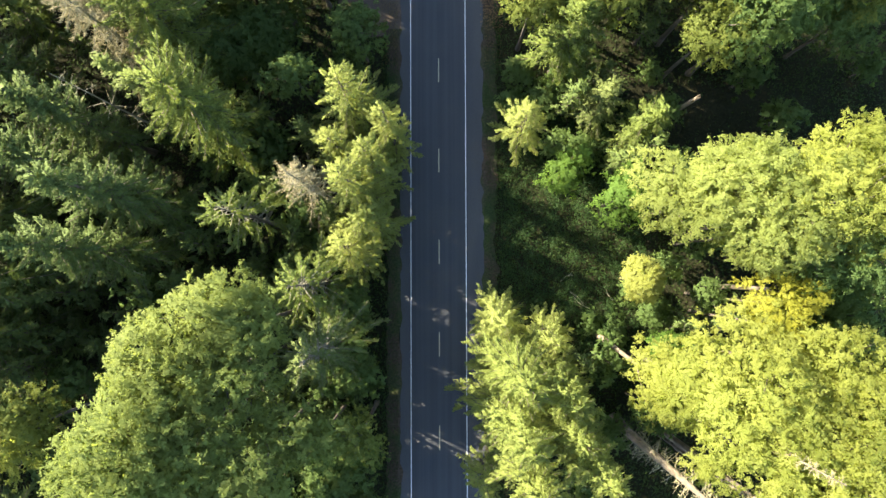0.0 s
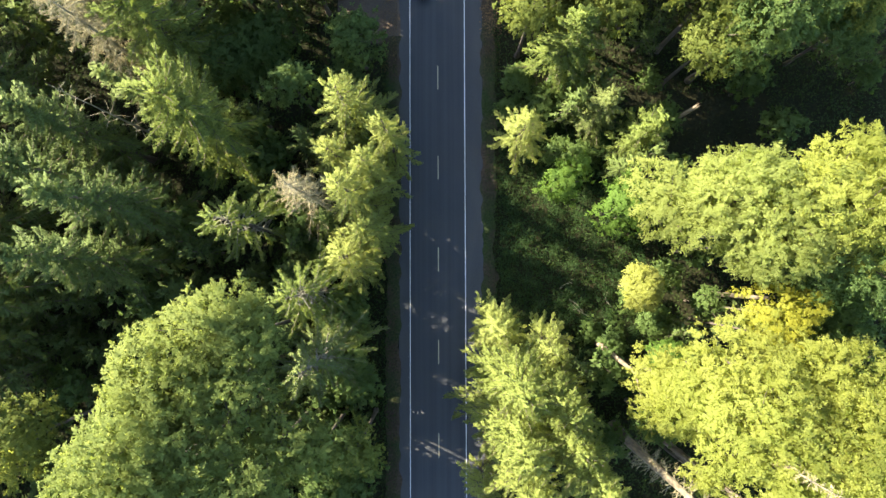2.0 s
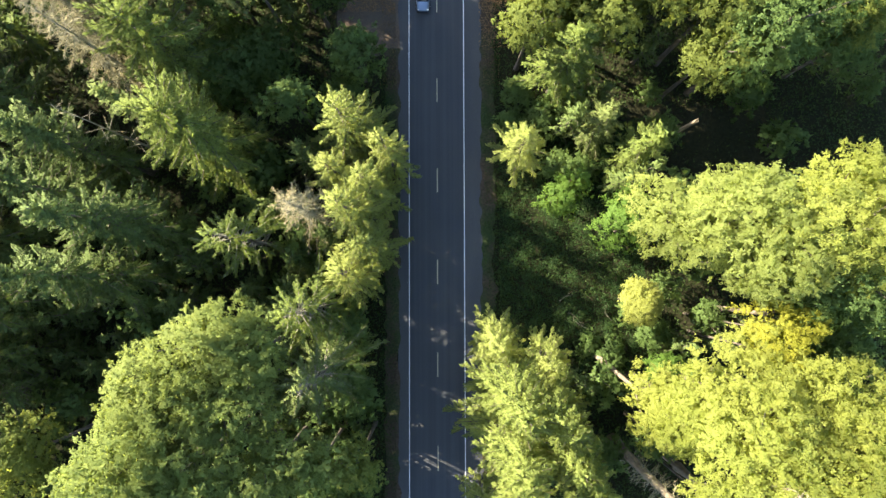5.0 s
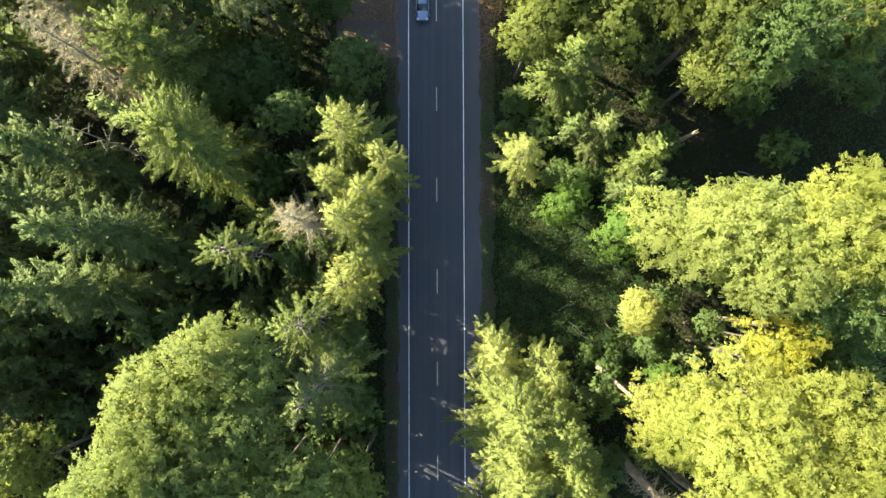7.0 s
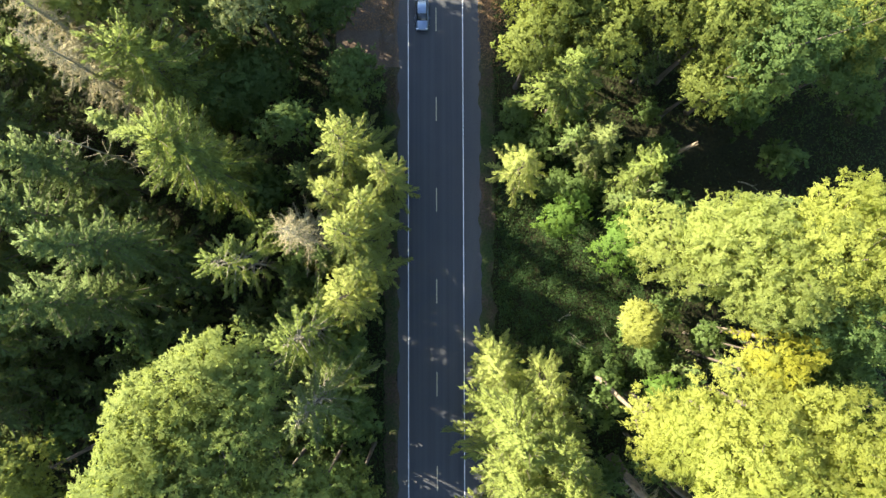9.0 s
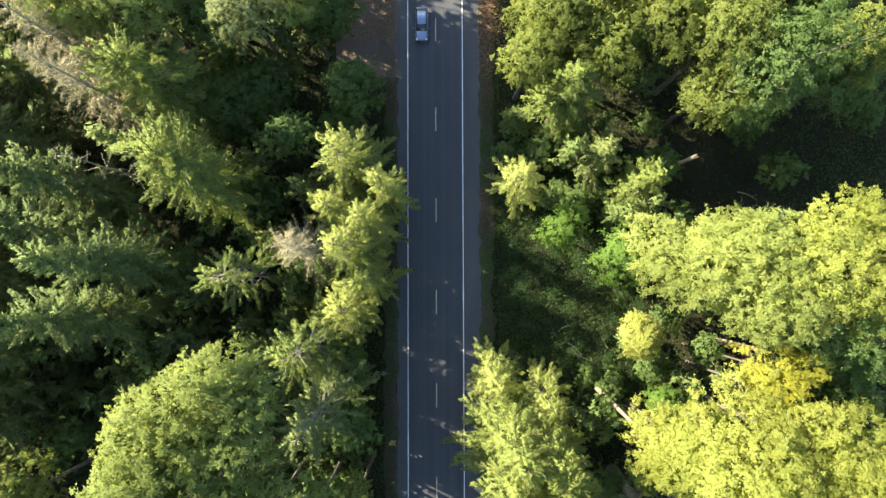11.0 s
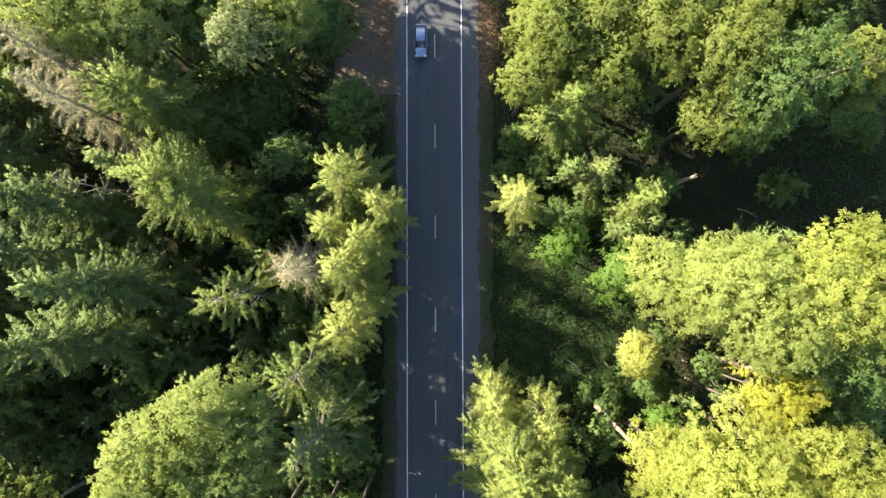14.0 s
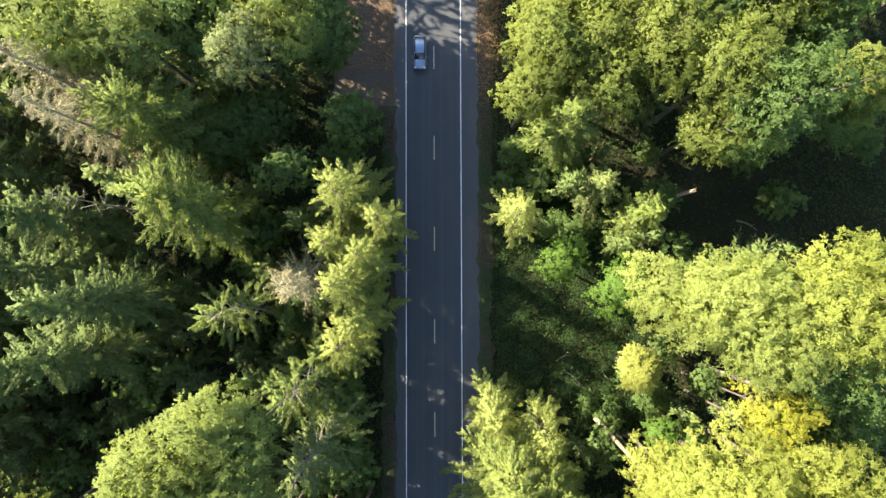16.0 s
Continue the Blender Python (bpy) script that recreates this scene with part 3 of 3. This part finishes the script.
# east of the road, north
fir(10.0, 8.6, 16.8, 3.2, GOLD, density=1.4)
maple(15.0, 3.1, 11.2, 2.7, BRIGHT)
fir(19.7, 11.8, 14, 3.1, FRESH, low=0.2, density=1.2)
fir(23.6, 8.1, 18, 2.9, SUN_GREEN)
fir(22.6, 5.0, 11, 2.2, GREEN)
maple(15.3, 7.6, 5, 2.2, GREEN)
maple(17.1, 6.6, 7, 2.2, GREEN)
fir(14.9, 17.9, 21.0, 3.9, SUN_GREEN, low=0.30, density=1.5)
maple(10.6, 21.2, 19.5, 3.6, OLIVE)
maple(11.4, 11.3, 4, 1.8, GREEN)
for sx, sy, sh, sr in ((9.6, 13.4, 3.4, 2.0), (10.6, 17.0, 4.6, 2.4), (13.6, 14.0, 4.6, 2.4), (17.2, 15.2, 4.4, 2.4), (19.0, 7.0, 3.4, 1.8)):
    maple(sx, sy, sh, sr, GREEN, group="saplings")
maple(46.5, 20, 18, 4.6, GREEN)
maple(16.8, 22.6, 19, 3.6, OLIVE)
maple(13.4, 25.5, 22, 4.2, OLIVE)
maple(19.3, 22.2, 21, 3.6, OLIVE)
maple(12.0, 29.4, 16, 3.6, OLIVE)
maple(13.0, 35.5, 15, 3.8, OLIVE)
maple(15.5, 32.0, 20, 4.6, OLIVE, density=0.7, coarse=1.3)
maple(22.0, 31.5, 22, 5.0, OLIVE, density=0.7, coarse=1.3)
maple(29.0, 30.0, 24, 5.2, GREEN, density=0.7, coarse=1.3)
maple(36.0, 30.5, 23, 5.0, OLIVE, density=0.7, coarse=1.3)
maple(43.5, 33.0, 22, 5.0, GREEN, density=0.7, coarse=1.3)
maple(-33.5, 32.0, 24, 5.0, OLIVE, density=0.7, coarse=1.3)
maple(-40.5, 35.0, 25, 5.2, OLIVE, density=0.7, coarse=1.3)
maple(-28.0, 32.5, 20, 4.4, GREEN, density=0.7, coarse=1.3)
maple(17.9, 26.6, 22, 4, OLIVE)
maple(23.9, 24.7, 24, 4.6, OLIVE)
maple(29.8, 17.2, 21, 4.4, OLIVE, density=0.7)
maple(33.5, 17.8, 27, 5, GREEN)
maple(29.4, 21.9, 27, 5, OLIVE)
maple(40.1, 20.5, 23, 4.6, GREEN)
maple(42.5, 20.2, 24, 3.6, OLIVE)
maple(41.6, 26.1, 20, 4.6, GREEN, density=0.7, coarse=1.3)

# east broadleaf stand
maple(21.5, -0.1, 15.5, 3.3, BRIGHT)
maple(23.7, -0.9, 23, 4.2, MEADOW)
maple(27.0, -1.4, 29, 5.0, MEADOW)
maple(31.3, -3.6, 31, 5.8, MEADOW)
maple(36.4, -2.4, 33, 6.0, LIME)
maple(31.3, -5.0, 30, 4.2, MEADOW, depth=18, stout=0.6)
maple(29.6, -0.7, 30, 4.3, MEADOW)
maple(36.9, 0.6, 30, 4.4, LIME)
maple(33.4, -0.8, 29, 3.8, MEADOW)
maple(40.0, -0.2, 30, 4.4, LIME)
maple(38.1, -6.8, 30, 5.2, GREEN)
maple(33.9, -12.0, 26.0, 3.0, AUTUMN, depth=13, density=1.3, stout=0.5)
maple(33.0, -14.0, 23, 3.3, LIME, depth=10, stout=0.7)
maple(41.1, -13.1, 22, 4.4, GREEN)
maple(24.0, -9.6, 12.5, 2.8, GOLDEN, density=1.6, rough=0.6)

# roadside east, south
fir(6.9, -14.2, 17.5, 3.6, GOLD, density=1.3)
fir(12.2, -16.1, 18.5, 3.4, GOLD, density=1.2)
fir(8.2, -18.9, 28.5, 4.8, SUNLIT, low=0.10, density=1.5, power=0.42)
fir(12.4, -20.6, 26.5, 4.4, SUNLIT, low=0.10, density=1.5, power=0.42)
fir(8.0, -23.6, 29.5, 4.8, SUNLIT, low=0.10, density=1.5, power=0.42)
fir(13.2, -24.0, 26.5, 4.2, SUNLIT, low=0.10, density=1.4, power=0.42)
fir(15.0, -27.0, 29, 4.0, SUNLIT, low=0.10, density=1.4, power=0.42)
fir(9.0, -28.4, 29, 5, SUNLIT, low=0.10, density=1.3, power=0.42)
fir(5.3, -32.8, 14, 2.8, GOLD)

# south-east stand
maple(23.8, -19.6, 22, 3.8, LIME, depth=14, stout=0.7)
maple(24.9, -19.3, 27, 4.6, LIME)
maple(20.2, -16.5, 21, 3.4, LIME, lean=(3.4, -4.6), bark=BARK_PALE, stout=1.5)
maple(29.5, -18.7, 30, 5.8, LIME)
maple(35.1, -18.6, 31, 6, LIME)
maple(28.0, -21.8, 32.5, 5.0, LIME)
maple(30.0, -22.8, 34, 6.2, LIME)
maple(35.3, -22.8, 34, 6.2, LIME)
maple(33.4, -25.8, 35, 5.0, LIME, density=0.8, coarse=1.25)
maple(33.1, -27.7, 35, 6.2, LIME, density=0.8, coarse=1.25)
dead_fir(28.2, -23.4, 37, 0.9, low=0.5, density=0.1, stout=0.8, bark=BARK_PALE)
maple(24.6, -24.6, 15, 2.6, GREEN)
maple(26.0, -28.0, 22, 1.8, LIME, density=0.8)
dead_fir(22.9, -28.2, 37, 1.6, low=0.20, density=0.28, stout=1.6, bark=BARK_PALE)
dead_fir(27.8, -28.6, 37, 1.0, low=0.40, density=0.10, stout=1.1, bark=BARK_PALE, fullness=0.3)
maple(31.2, -31.5, 33, 4.2, LIME, depth=10, bark=BARK_PALE, stout=1.2)
maple(20.5, -28.5, 8, 2.6, GREEN)
maple(27.8, -18.1, 8, 2.2, BRIGHT)
maple(22.6, -16.4, 3.6, 2.0, GREEN)
maple(40.1, -16.7, 20, 4, GREEN)


def snag(x, y, h, radius, lean):
    """A broken, bleached stump of a trunk with a splintered top."""
    rng = fresh()
    root = thing("snag", x, y, "bleached broken trunk of a dead tree", "dead trunk", "dead trees")
    points, radii = trunk_path(rng, h, radius)
    radii = np.linspace(radius * 1.15, radius * 0.75, 9)
    points[:, :2] += np.array(lean) * (points[:, 2:3] / h)
    part("trunk", tubes("trunk", [(points, radii)], BARK_PALE, 9), None, root)
    tip = points[-1]
    splinters = []
    for n in range(7):
        a = n * 0.9
        start = tip + np.array([math.cos(a), math.sin(a), -0.3]) * radius * 0.55
        splinters.append((np.stack([start, start + [0, 0, rng.uniform(0.3, 0.9)]]), [radius * 0.3, 0.02]))
    tagged(part("splintered_top", tubes("splintered_top", splinters, BARK_PALE, 5), None, root), kind="stuff")


snag(28.4, 10.7, 12.8, 0.28, (0.7, 0.0))
maple(27.0, 10.9, 10, 2.3, GREEN)
maple(25.4, -11.6, 4, 2.0, GREEN)
maple(19.5, -15.6, 3.2, 1.6, GREEN)
maple(27.2, -14.0, 6, 2.3, GREEN)
# Trees down to the next snag: mostly hidden, added to block sun.
fir(-17.0, -3.8, 10, 3.2, GREEN, low=0.05, density=0.6, coarse=1.3)
fir(-16.8, -15.0, 15, 3.6, GREEN, low=0.05, density=0.6, coarse=1.3)
maple(-22.5, 4.0, 8, 3.2, GREEN, density=0.5, coarse=1.4)
fir(-16.5, 31.0, 17, 4.0, GREEN, low=0.04, density=0.6, coarse=1.3)
fir(-21.5, 33, 20, 4.6, GREEN, low=0.04, density=0.6, coarse=1.3)
fir(-19.5, 55, 24, 5.0, GREEN, low=0.04, density=0.6, coarse=1.3)
fir(-20.5, -21, 14, 4.2, GREEN, low=0.04, density=0.6, coarse=1.3)
fir(-15.5, -20.5, 13, 3.6, GREEN, low=0.04, density=0.6, coarse=1.3)
fir(-26, -17, 15, 4.2, GREEN, low=0.04, density=0.6, coarse=1.3)
fir(-18.0, 36.5, 25, 5.0, GREEN, density=0.6, coarse=1.4)
maple(-23.0, 43.0, 26, 5.4, GREEN, density=0.4, coarse=1.6)
maple(-27.5, 37.0, 24, 5.0, GREEN, density=0.5, coarse=1.5)
fir(-14.0, -17.6, 11, 3.0, GREEN, low=0.03, density=0.8, coarse=1.4)
fir(-13.4, -22.0, 12, 3.0, GREEN, low=0.03, density=0.8, coarse=1.4)
fir(-14.2, -26.5, 12, 3.2, GREEN, low=0.03, density=0.8, coarse=1.4)
fir(-18.2, -11.2, 13, 3.2, GREEN, low=0.03, density=0.8, coarse=1.4)
fir(-22.8, -8.2, 9, 3.2, GREEN, low=0.03, density=0.8, coarse=1.4)
fir(-19.5, -24.5, 15, 3.8, GREEN, low=0.03, density=0.8, coarse=1.4)
fir(-15.6, 34.2, 19, 4.2, GREEN, low=0.03, density=0.8, coarse=1.4)
fir(-16.4, 38.6, 19, 4.2, GREEN, low=0.03, density=0.8, coarse=1.4)
fir(-10.6, -10.2, 6, 2.2, GREEN, low=0.02, density=1.0, coarse=1.4)
fir(-10.4, -14.9, 6, 2.2, GREEN, low=0.02, density=1.0, coarse=1.4)
fir(-10.9, -19.4, 6, 2.2, GREEN, low=0.02, density=1.0, coarse=1.4)
fir(-10.6, -24, 6, 2.2, GREEN, low=0.02, density=1.0, coarse=1.4)
fir(-17.4, -7.4, 9, 3.0, GREEN, low=0.02, density=1.0, coarse=1.4)
fir(-21.5, -11, 10, 3.2, GREEN, low=0.02, density=1.0, coarse=1.4)
fir(-10.8, -4.4, 9, 2.6, GREEN, low=0.02, density=1.0, coarse=1.4)
fir(-16.2, 0.6, 9, 2.6, GREEN, low=0.02, density=1.0, coarse=1.4)
fir(-20, 2.2, 9, 2.6, GREEN, low=0.02, density=1.0, coarse=1.4)
fir(-11.4, -27.8, 11, 3, GREEN, low=0.02, density=1.0, coarse=1.4)
fir(-13.6, -31, 12, 3.2, GREEN, low=0.02, density=1.0, coarse=1.4)
snag(34.6, -10.6, 14.5, 0.30, (0.8, 0.0))
maple(32.6, -11.6, 9, 2.0, GREEN)


def fallen_branch(x, y, long, turn):
    """A dead bough on the ground, with a few bare side twigs."""
    rng = fresh()
    root = thing("fallen_branch", x, y, "bleached dead branch lying in the undergrowth", "branch", "fallen branches")
    steps = np.linspace(0, 1, 7)
    line = np.stack([steps * long, 0.25 * np.sin(steps * 3.0), 0.35 + 0.5 * steps], -1)
    line = line @ np.array([[math.cos(turn), math.sin(turn), 0], [-math.sin(turn), math.cos(turn), 0], [0, 0, 1]])
    part("bough", tubes("bough", [(line, np.linspace(0.11, 0.03, 7))], BARK_GREY, 6), None, root)
    for n in range(2, 6):
        way = unit(np.array([math.cos(turn + rng.uniform(-1.0, 1.0)), math.sin(turn + rng.uniform(-1.0, 1.0)), rng.uniform(0.0, 0.5)]))
        part("twig", tubes("twig", [(np.stack([line[n], line[n] + way * rng.uniform(0.5, 1.2)]), [0.035, 0.012])], BARK_GREY, 4), None, root)


for bx, by, long, turn in ((23.0, -12.5, 2.0, 2.2), (19.8, -13.6, 2.8, 2.5), (17.2, -11.4, 2.2, -0.8), (16.0, -10.0, 1.8, 0.5), (40.0, 8.4, 2.6, -0.5), (34.6, -13.2, 2.0, 0.2)):
    fallen_branch(bx, by, long, turn)

# ------------------------------------------------------------ the forest beyond
rng = np.random.default_rng(7)
far_firs = [fir(-60, 70, 28, 5.4, GREEN, density=0.9, coarse=2.8), fir(-52, 60, 26, 5.0, GREEN, density=0.9, coarse=2.8)]
far_leaf = [maple(-64, 58, 27, 6.0, GREEN, density=0.2, coarse=3.2), maple(56, 60, 25, 5.6, LIME, density=0.07, coarse=3.8)]
spots = [(gx, gy) for gx in np.arange(0, 80, 11.5) for gy in np.arange(-66, 78, 11.5)]
# set closer on the sun's side, where these unseen trees cast shade into view
spots += [(gx, gy) for gx in np.arange(-84, 0, 8.0) for gy in np.arange(-60, 78, 8.0)]
for gx, gy in spots:
        fx, fy = gx + rng.uniform(-2.8, 2.8), gy + rng.uniform(-2.8, 2.8)
        # the gap at x -24 to -15 is left to let sun onto the road
        if abs(fx) < 11 or (-49 < fx < 49 and -38 < fy < 33) or (-15.5 < fx < 0 and fy < 60) or (-47 < fx < 48 and 30 < fy < 39) or (-24 < fx < -15 and 38 < fy < 47):
            continue
        if rng.random() < 0.10:
            continue
        pick = (far_firs if rng.random() < 0.5 else far_leaf)[int(rng.integers(2))]
        size = rng.uniform(0.8, 1.1) * (0.75 if fx < -34 and fy > 20 else 1.0)
        made_tree = copy_thing(pick, pose(fx, fy, 0, 0, 0, rng.uniform(0, 360)))
        made_tree.scale = (size, size, size)

# ------------------------------------------------------------ saplings below the canopy
small = [maple(-22, 8, 9, 2.6, GREEN, density=0.32, coarse=2.0, group="saplings"), maple(-42, 0, 7, 2.4, GREEN, density=0.32, coarse=2.0, group="saplings"),
         fir(-18, 26, 11, 2.4, GREEN, low=0.1, density=0.35, coarse=1.9, group="saplings"), fir(-30, -4, 13, 2.7, GREEN, low=0.1, density=0.35, coarse=1.9, group="saplings")]
for gx in np.arange(-52, 54, 6.2):
    for gy in np.arange(-38, 44, 6.2):
        fx, fy = gx + rng.uniform(-2.4, 2.4), gy + rng.uniform(-2.4, 2.4)
        if -9.5 < fx < 10.5 or (0 < fx < 15 and fy > 2) or (fx < 0 and fx > -15 and fy > 22) or (fx < 27 and fx > 0 and -18 < fy < 4) or (17 < fx < 34 and fy < -24) or (26 < fx < 42 and 5 < fy < 14):
            continue
        if rng.random() < (0.15 if fx < 0 else 0.45):
            continue
        size = rng.uniform(0.7, 1.2)
        sapling = copy_thing(small[int(rng.integers(4))], pose(fx, fy, 0, 0, 0, rng.uniform(0, 360)))
        sapling.scale = (size, size, size)

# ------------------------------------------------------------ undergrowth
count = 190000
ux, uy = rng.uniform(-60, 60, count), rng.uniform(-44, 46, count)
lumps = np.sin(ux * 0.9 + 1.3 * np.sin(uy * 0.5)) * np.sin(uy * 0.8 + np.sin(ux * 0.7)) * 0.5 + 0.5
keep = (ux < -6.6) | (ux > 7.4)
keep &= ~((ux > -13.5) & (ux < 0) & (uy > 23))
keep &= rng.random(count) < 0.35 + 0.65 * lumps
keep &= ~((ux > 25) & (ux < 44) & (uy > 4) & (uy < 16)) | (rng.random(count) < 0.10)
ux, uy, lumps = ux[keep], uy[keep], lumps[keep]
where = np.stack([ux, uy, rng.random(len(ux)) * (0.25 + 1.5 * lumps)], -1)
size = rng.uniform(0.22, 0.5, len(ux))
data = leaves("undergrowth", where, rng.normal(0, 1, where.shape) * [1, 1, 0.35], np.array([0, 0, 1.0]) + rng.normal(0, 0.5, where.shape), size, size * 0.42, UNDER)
tagged(new("undergrowth", data), "green ferns and low shrubs on the forest floor, darkened for shade", "undergrowth", kind="stuff")

count = 95000
sx, sy = rng.uniform(8.2, 27, count), rng.uniform(-24, 14, count)
lumps = np.clip(np.sin(sx * 1.3 + 1.7 * np.sin(sy * 0.8)) * np.sin(sy * 1.1 + np.sin(sx * 0.9)) * 0.7 + 0.35, 0.05, 1)
keep = rng.random(count) < 0.30 + 0.70 * lumps
sx, sy, lumps = sx[keep], sy[keep], lumps[keep]
where = np.stack([sx, sy, 0.1 + rng.random(len(sx)) ** 0.5 * 2.0 * lumps * np.clip((sx - 8) / 2.5, 0.15, 1)], -1)
size = rng.uniform(0.12, 0.28, len(sx))
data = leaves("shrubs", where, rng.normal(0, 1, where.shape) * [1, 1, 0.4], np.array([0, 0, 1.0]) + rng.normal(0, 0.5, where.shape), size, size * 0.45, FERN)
tagged(new("shrubs", data), "green ferns and shrubs, darkened for the shaded clearing", "shrubs", kind="stuff")

# the green tufts share the undergrowth's shade-darkened leaf colour
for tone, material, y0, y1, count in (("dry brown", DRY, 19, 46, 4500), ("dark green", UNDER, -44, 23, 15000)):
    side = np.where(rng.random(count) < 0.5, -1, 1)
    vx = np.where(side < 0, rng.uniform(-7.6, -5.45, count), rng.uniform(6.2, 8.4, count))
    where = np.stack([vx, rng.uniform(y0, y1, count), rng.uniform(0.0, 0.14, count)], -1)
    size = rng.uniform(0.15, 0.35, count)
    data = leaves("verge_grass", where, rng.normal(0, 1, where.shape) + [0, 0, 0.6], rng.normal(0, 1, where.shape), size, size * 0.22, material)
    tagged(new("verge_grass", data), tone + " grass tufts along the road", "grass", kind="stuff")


count = 7000
west = rng.random(count) < 0.4
where = np.stack([np.where(west, rng.uniform(-12.5, -5.6, count), rng.normal(7.6, 1.0, count).clip(5.7, 10.5)), np.where(west, rng.uniform(29, 44, count), 24 + 20 * rng.random(count) ** 0.7), rng.uniform(0.004, 0.05, count)], -1)
size = rng.uniform(0.10, 0.24, count)
data = leaves("fallen_leaves", where, rng.normal(0, 1, where.shape) * [1, 1, 0.1], np.array([0, 0, 1.0]) + rng.normal(0, 0.25, where.shape), size, size * 0.7, LITTER)
tagged(new("fallen_leaves", data), "orange-brown fallen leaves along the verges", "leaf litter", kind="stuff")


# ------------------------------------------------------------ car on the road
def car_paint():
    m, tree, shader = mat("silver_blue_paint")
    shader.inputs["Base Color"].default_value = (0.15, 0.20, 0.28, 1)
    shader.inputs["Metallic"].default_value = 0.5
    shader.inputs["Roughness"].default_value = 0.32
    shader.inputs["Coat Weight"].default_value = 0.6
    return m


def plain(name, colour, rough, metal=0.0):
    m, tree, shader = mat(name)
    shader.inputs["Base Color"].default_value = (*colour, 1)
    shader.inputs["Roughness"].default_value = rough
    shader.inputs["Metallic"].default_value = metal
    return m


def loft(sections):
    """A closed body from side-profile stations: (y, bottom z, top z, half width at the bottom, half width at the top)."""
    bm = bmesh.new()
    rings = []
    for y, low, top, wide, narrow in sections:
        ring = []
        for n in range(12):
            a = n * math.pi / 6
            cx, cz = math.cos(a), math.sin(a)
            px = math.copysign(abs(cx) ** 0.45, cx)
            pz = math.copysign(abs(cz) ** 0.45, cz)
            w = wide + (narrow - wide) * (pz * 0.5 + 0.5)
            ring.append(bm.verts.new((px * w, y, low + (top - low) * (pz * 0.5 + 0.5))))
        rings.append(ring)
    for one, two in zip(rings, rings[1:]):
        for n in range(12):
            bm.faces.new((one[n], one[(n + 1) % 12], two[(n + 1) % 12], two[n]))
    bm.faces.new(rings[0])
    bm.faces.new(rings[-1][::-1])
    bmesh.ops.recalc_face_normals(bm, faces=bm.faces)
    for face in bm.faces:
        face.smooth = True
    return bm


PAINT = car_paint()
GLASS = plain("car_glass", (0.02, 0.025, 0.03), 0.08)
RUBBER = plain("tyre_rubber", (0.02, 0.02, 0.02), 0.85)
ALLOY = plain("alloy", (0.5, 0.5, 0.52), 0.35, 1.0)
LAMP = plain("lamp_glass", (0.6, 0.6, 0.6), 0.15)
RED_LAMP = plain("red_lamp_glass", (0.30, 0.02, 0.02), 0.2)


def car(x, y):
    root = thing("car", x, y, "silver-blue hatchback car on the asphalt road", "car", "")
    part("body", loft([(-2.20, 0.38, 0.66, 0.70, 0.62), (-2.08, 0.26, 0.78, 0.84, 0.76), (-1.2, 0.22, 0.94, 0.90, 0.82), (0.0, 0.22, 0.98, 0.91, 0.84),
                       (1.4, 0.22, 1.00, 0.91, 0.83), (2.05, 0.28, 0.98, 0.86, 0.78), (2.20, 0.40, 0.86, 0.74, 0.66)]), PAINT, root)
    part("cabin", loft([(-1.05, 0.88, 0.97, 0.76, 0.70), (-0.35, 0.88, 1.40, 0.77, 0.60), (0.5, 0.88, 1.45, 0.78, 0.62), (1.45, 0.88, 1.40, 0.77, 0.60), (2.0, 0.88, 1.00, 0.74, 0.66)]), GLASS, root, "dark tinted car windows")
    part("roof", loft([(-0.30, 1.39, 1.425, 0.60, 0.56), (0.5, 1.41, 1.475, 0.64, 0.58), (1.42, 1.37, 1.425, 0.60, 0.56)]), PAINT, root)
    for sx in (-1, 1):
        bm = bmesh.new()
        bmesh.ops.create_cube(bm, size=1.0, matrix=Matrix.LocRotScale((sx * 0.98, -0.72, 0.98), None, (0.18, 0.10, 0.13)))
        bmesh.ops.bevel(bm, geom=bm.edges[:], offset=0.025, segments=2, affect="EDGES")
        part("mirror", bm, PAINT, root)
        for sy, lamp_material, lamp_name in ((-2.07, LAMP, "headlight"), (2.08, RED_LAMP, "tail_light")):
            bm = bmesh.new()
            bmesh.ops.create_cube(bm, size=1.0, matrix=Matrix.LocRotScale((sx * 0.62, sy, 0.72), None, (0.30, 0.18, 0.14)))
            bmesh.ops.bevel(bm, geom=bm.edges[:], offset=0.03, segments=2, affect="EDGES")
            part(lamp_name, bm, lamp_material, root)
        for sy in (-1.35, 1.35):
            bm = bmesh.new()
            bmesh.ops.create_cone(bm, cap_ends=True, segments=20, radius1=0.32, radius2=0.32, depth=0.21, matrix=Matrix.Translation((sx * 0.80, sy, 0.32)) @ Matrix.Rotation(radians(90), 4, "Y"))
            bmesh.ops.bevel(bm, geom=[e for e in bm.edges if len(e.link_faces) == 2 and e.calc_face_angle() > 1], offset=0.03, segments=2, affect="EDGES")
            wheel = part("wheel", bm, RUBBER, root)
            bm = bmesh.new()
            bmesh.ops.create_cone(bm, cap_ends=True, segments=16, radius1=0.21, radius2=0.18, depth=0.03, matrix=Matrix.Translation((sx * 0.915, sy, 0.32)) @ Matrix.Rotation(radians(90 * sx), 4, "Y"))
            part("rim", bm, ALLOY, wheel)
    return root


car(-1.85, 31.0)
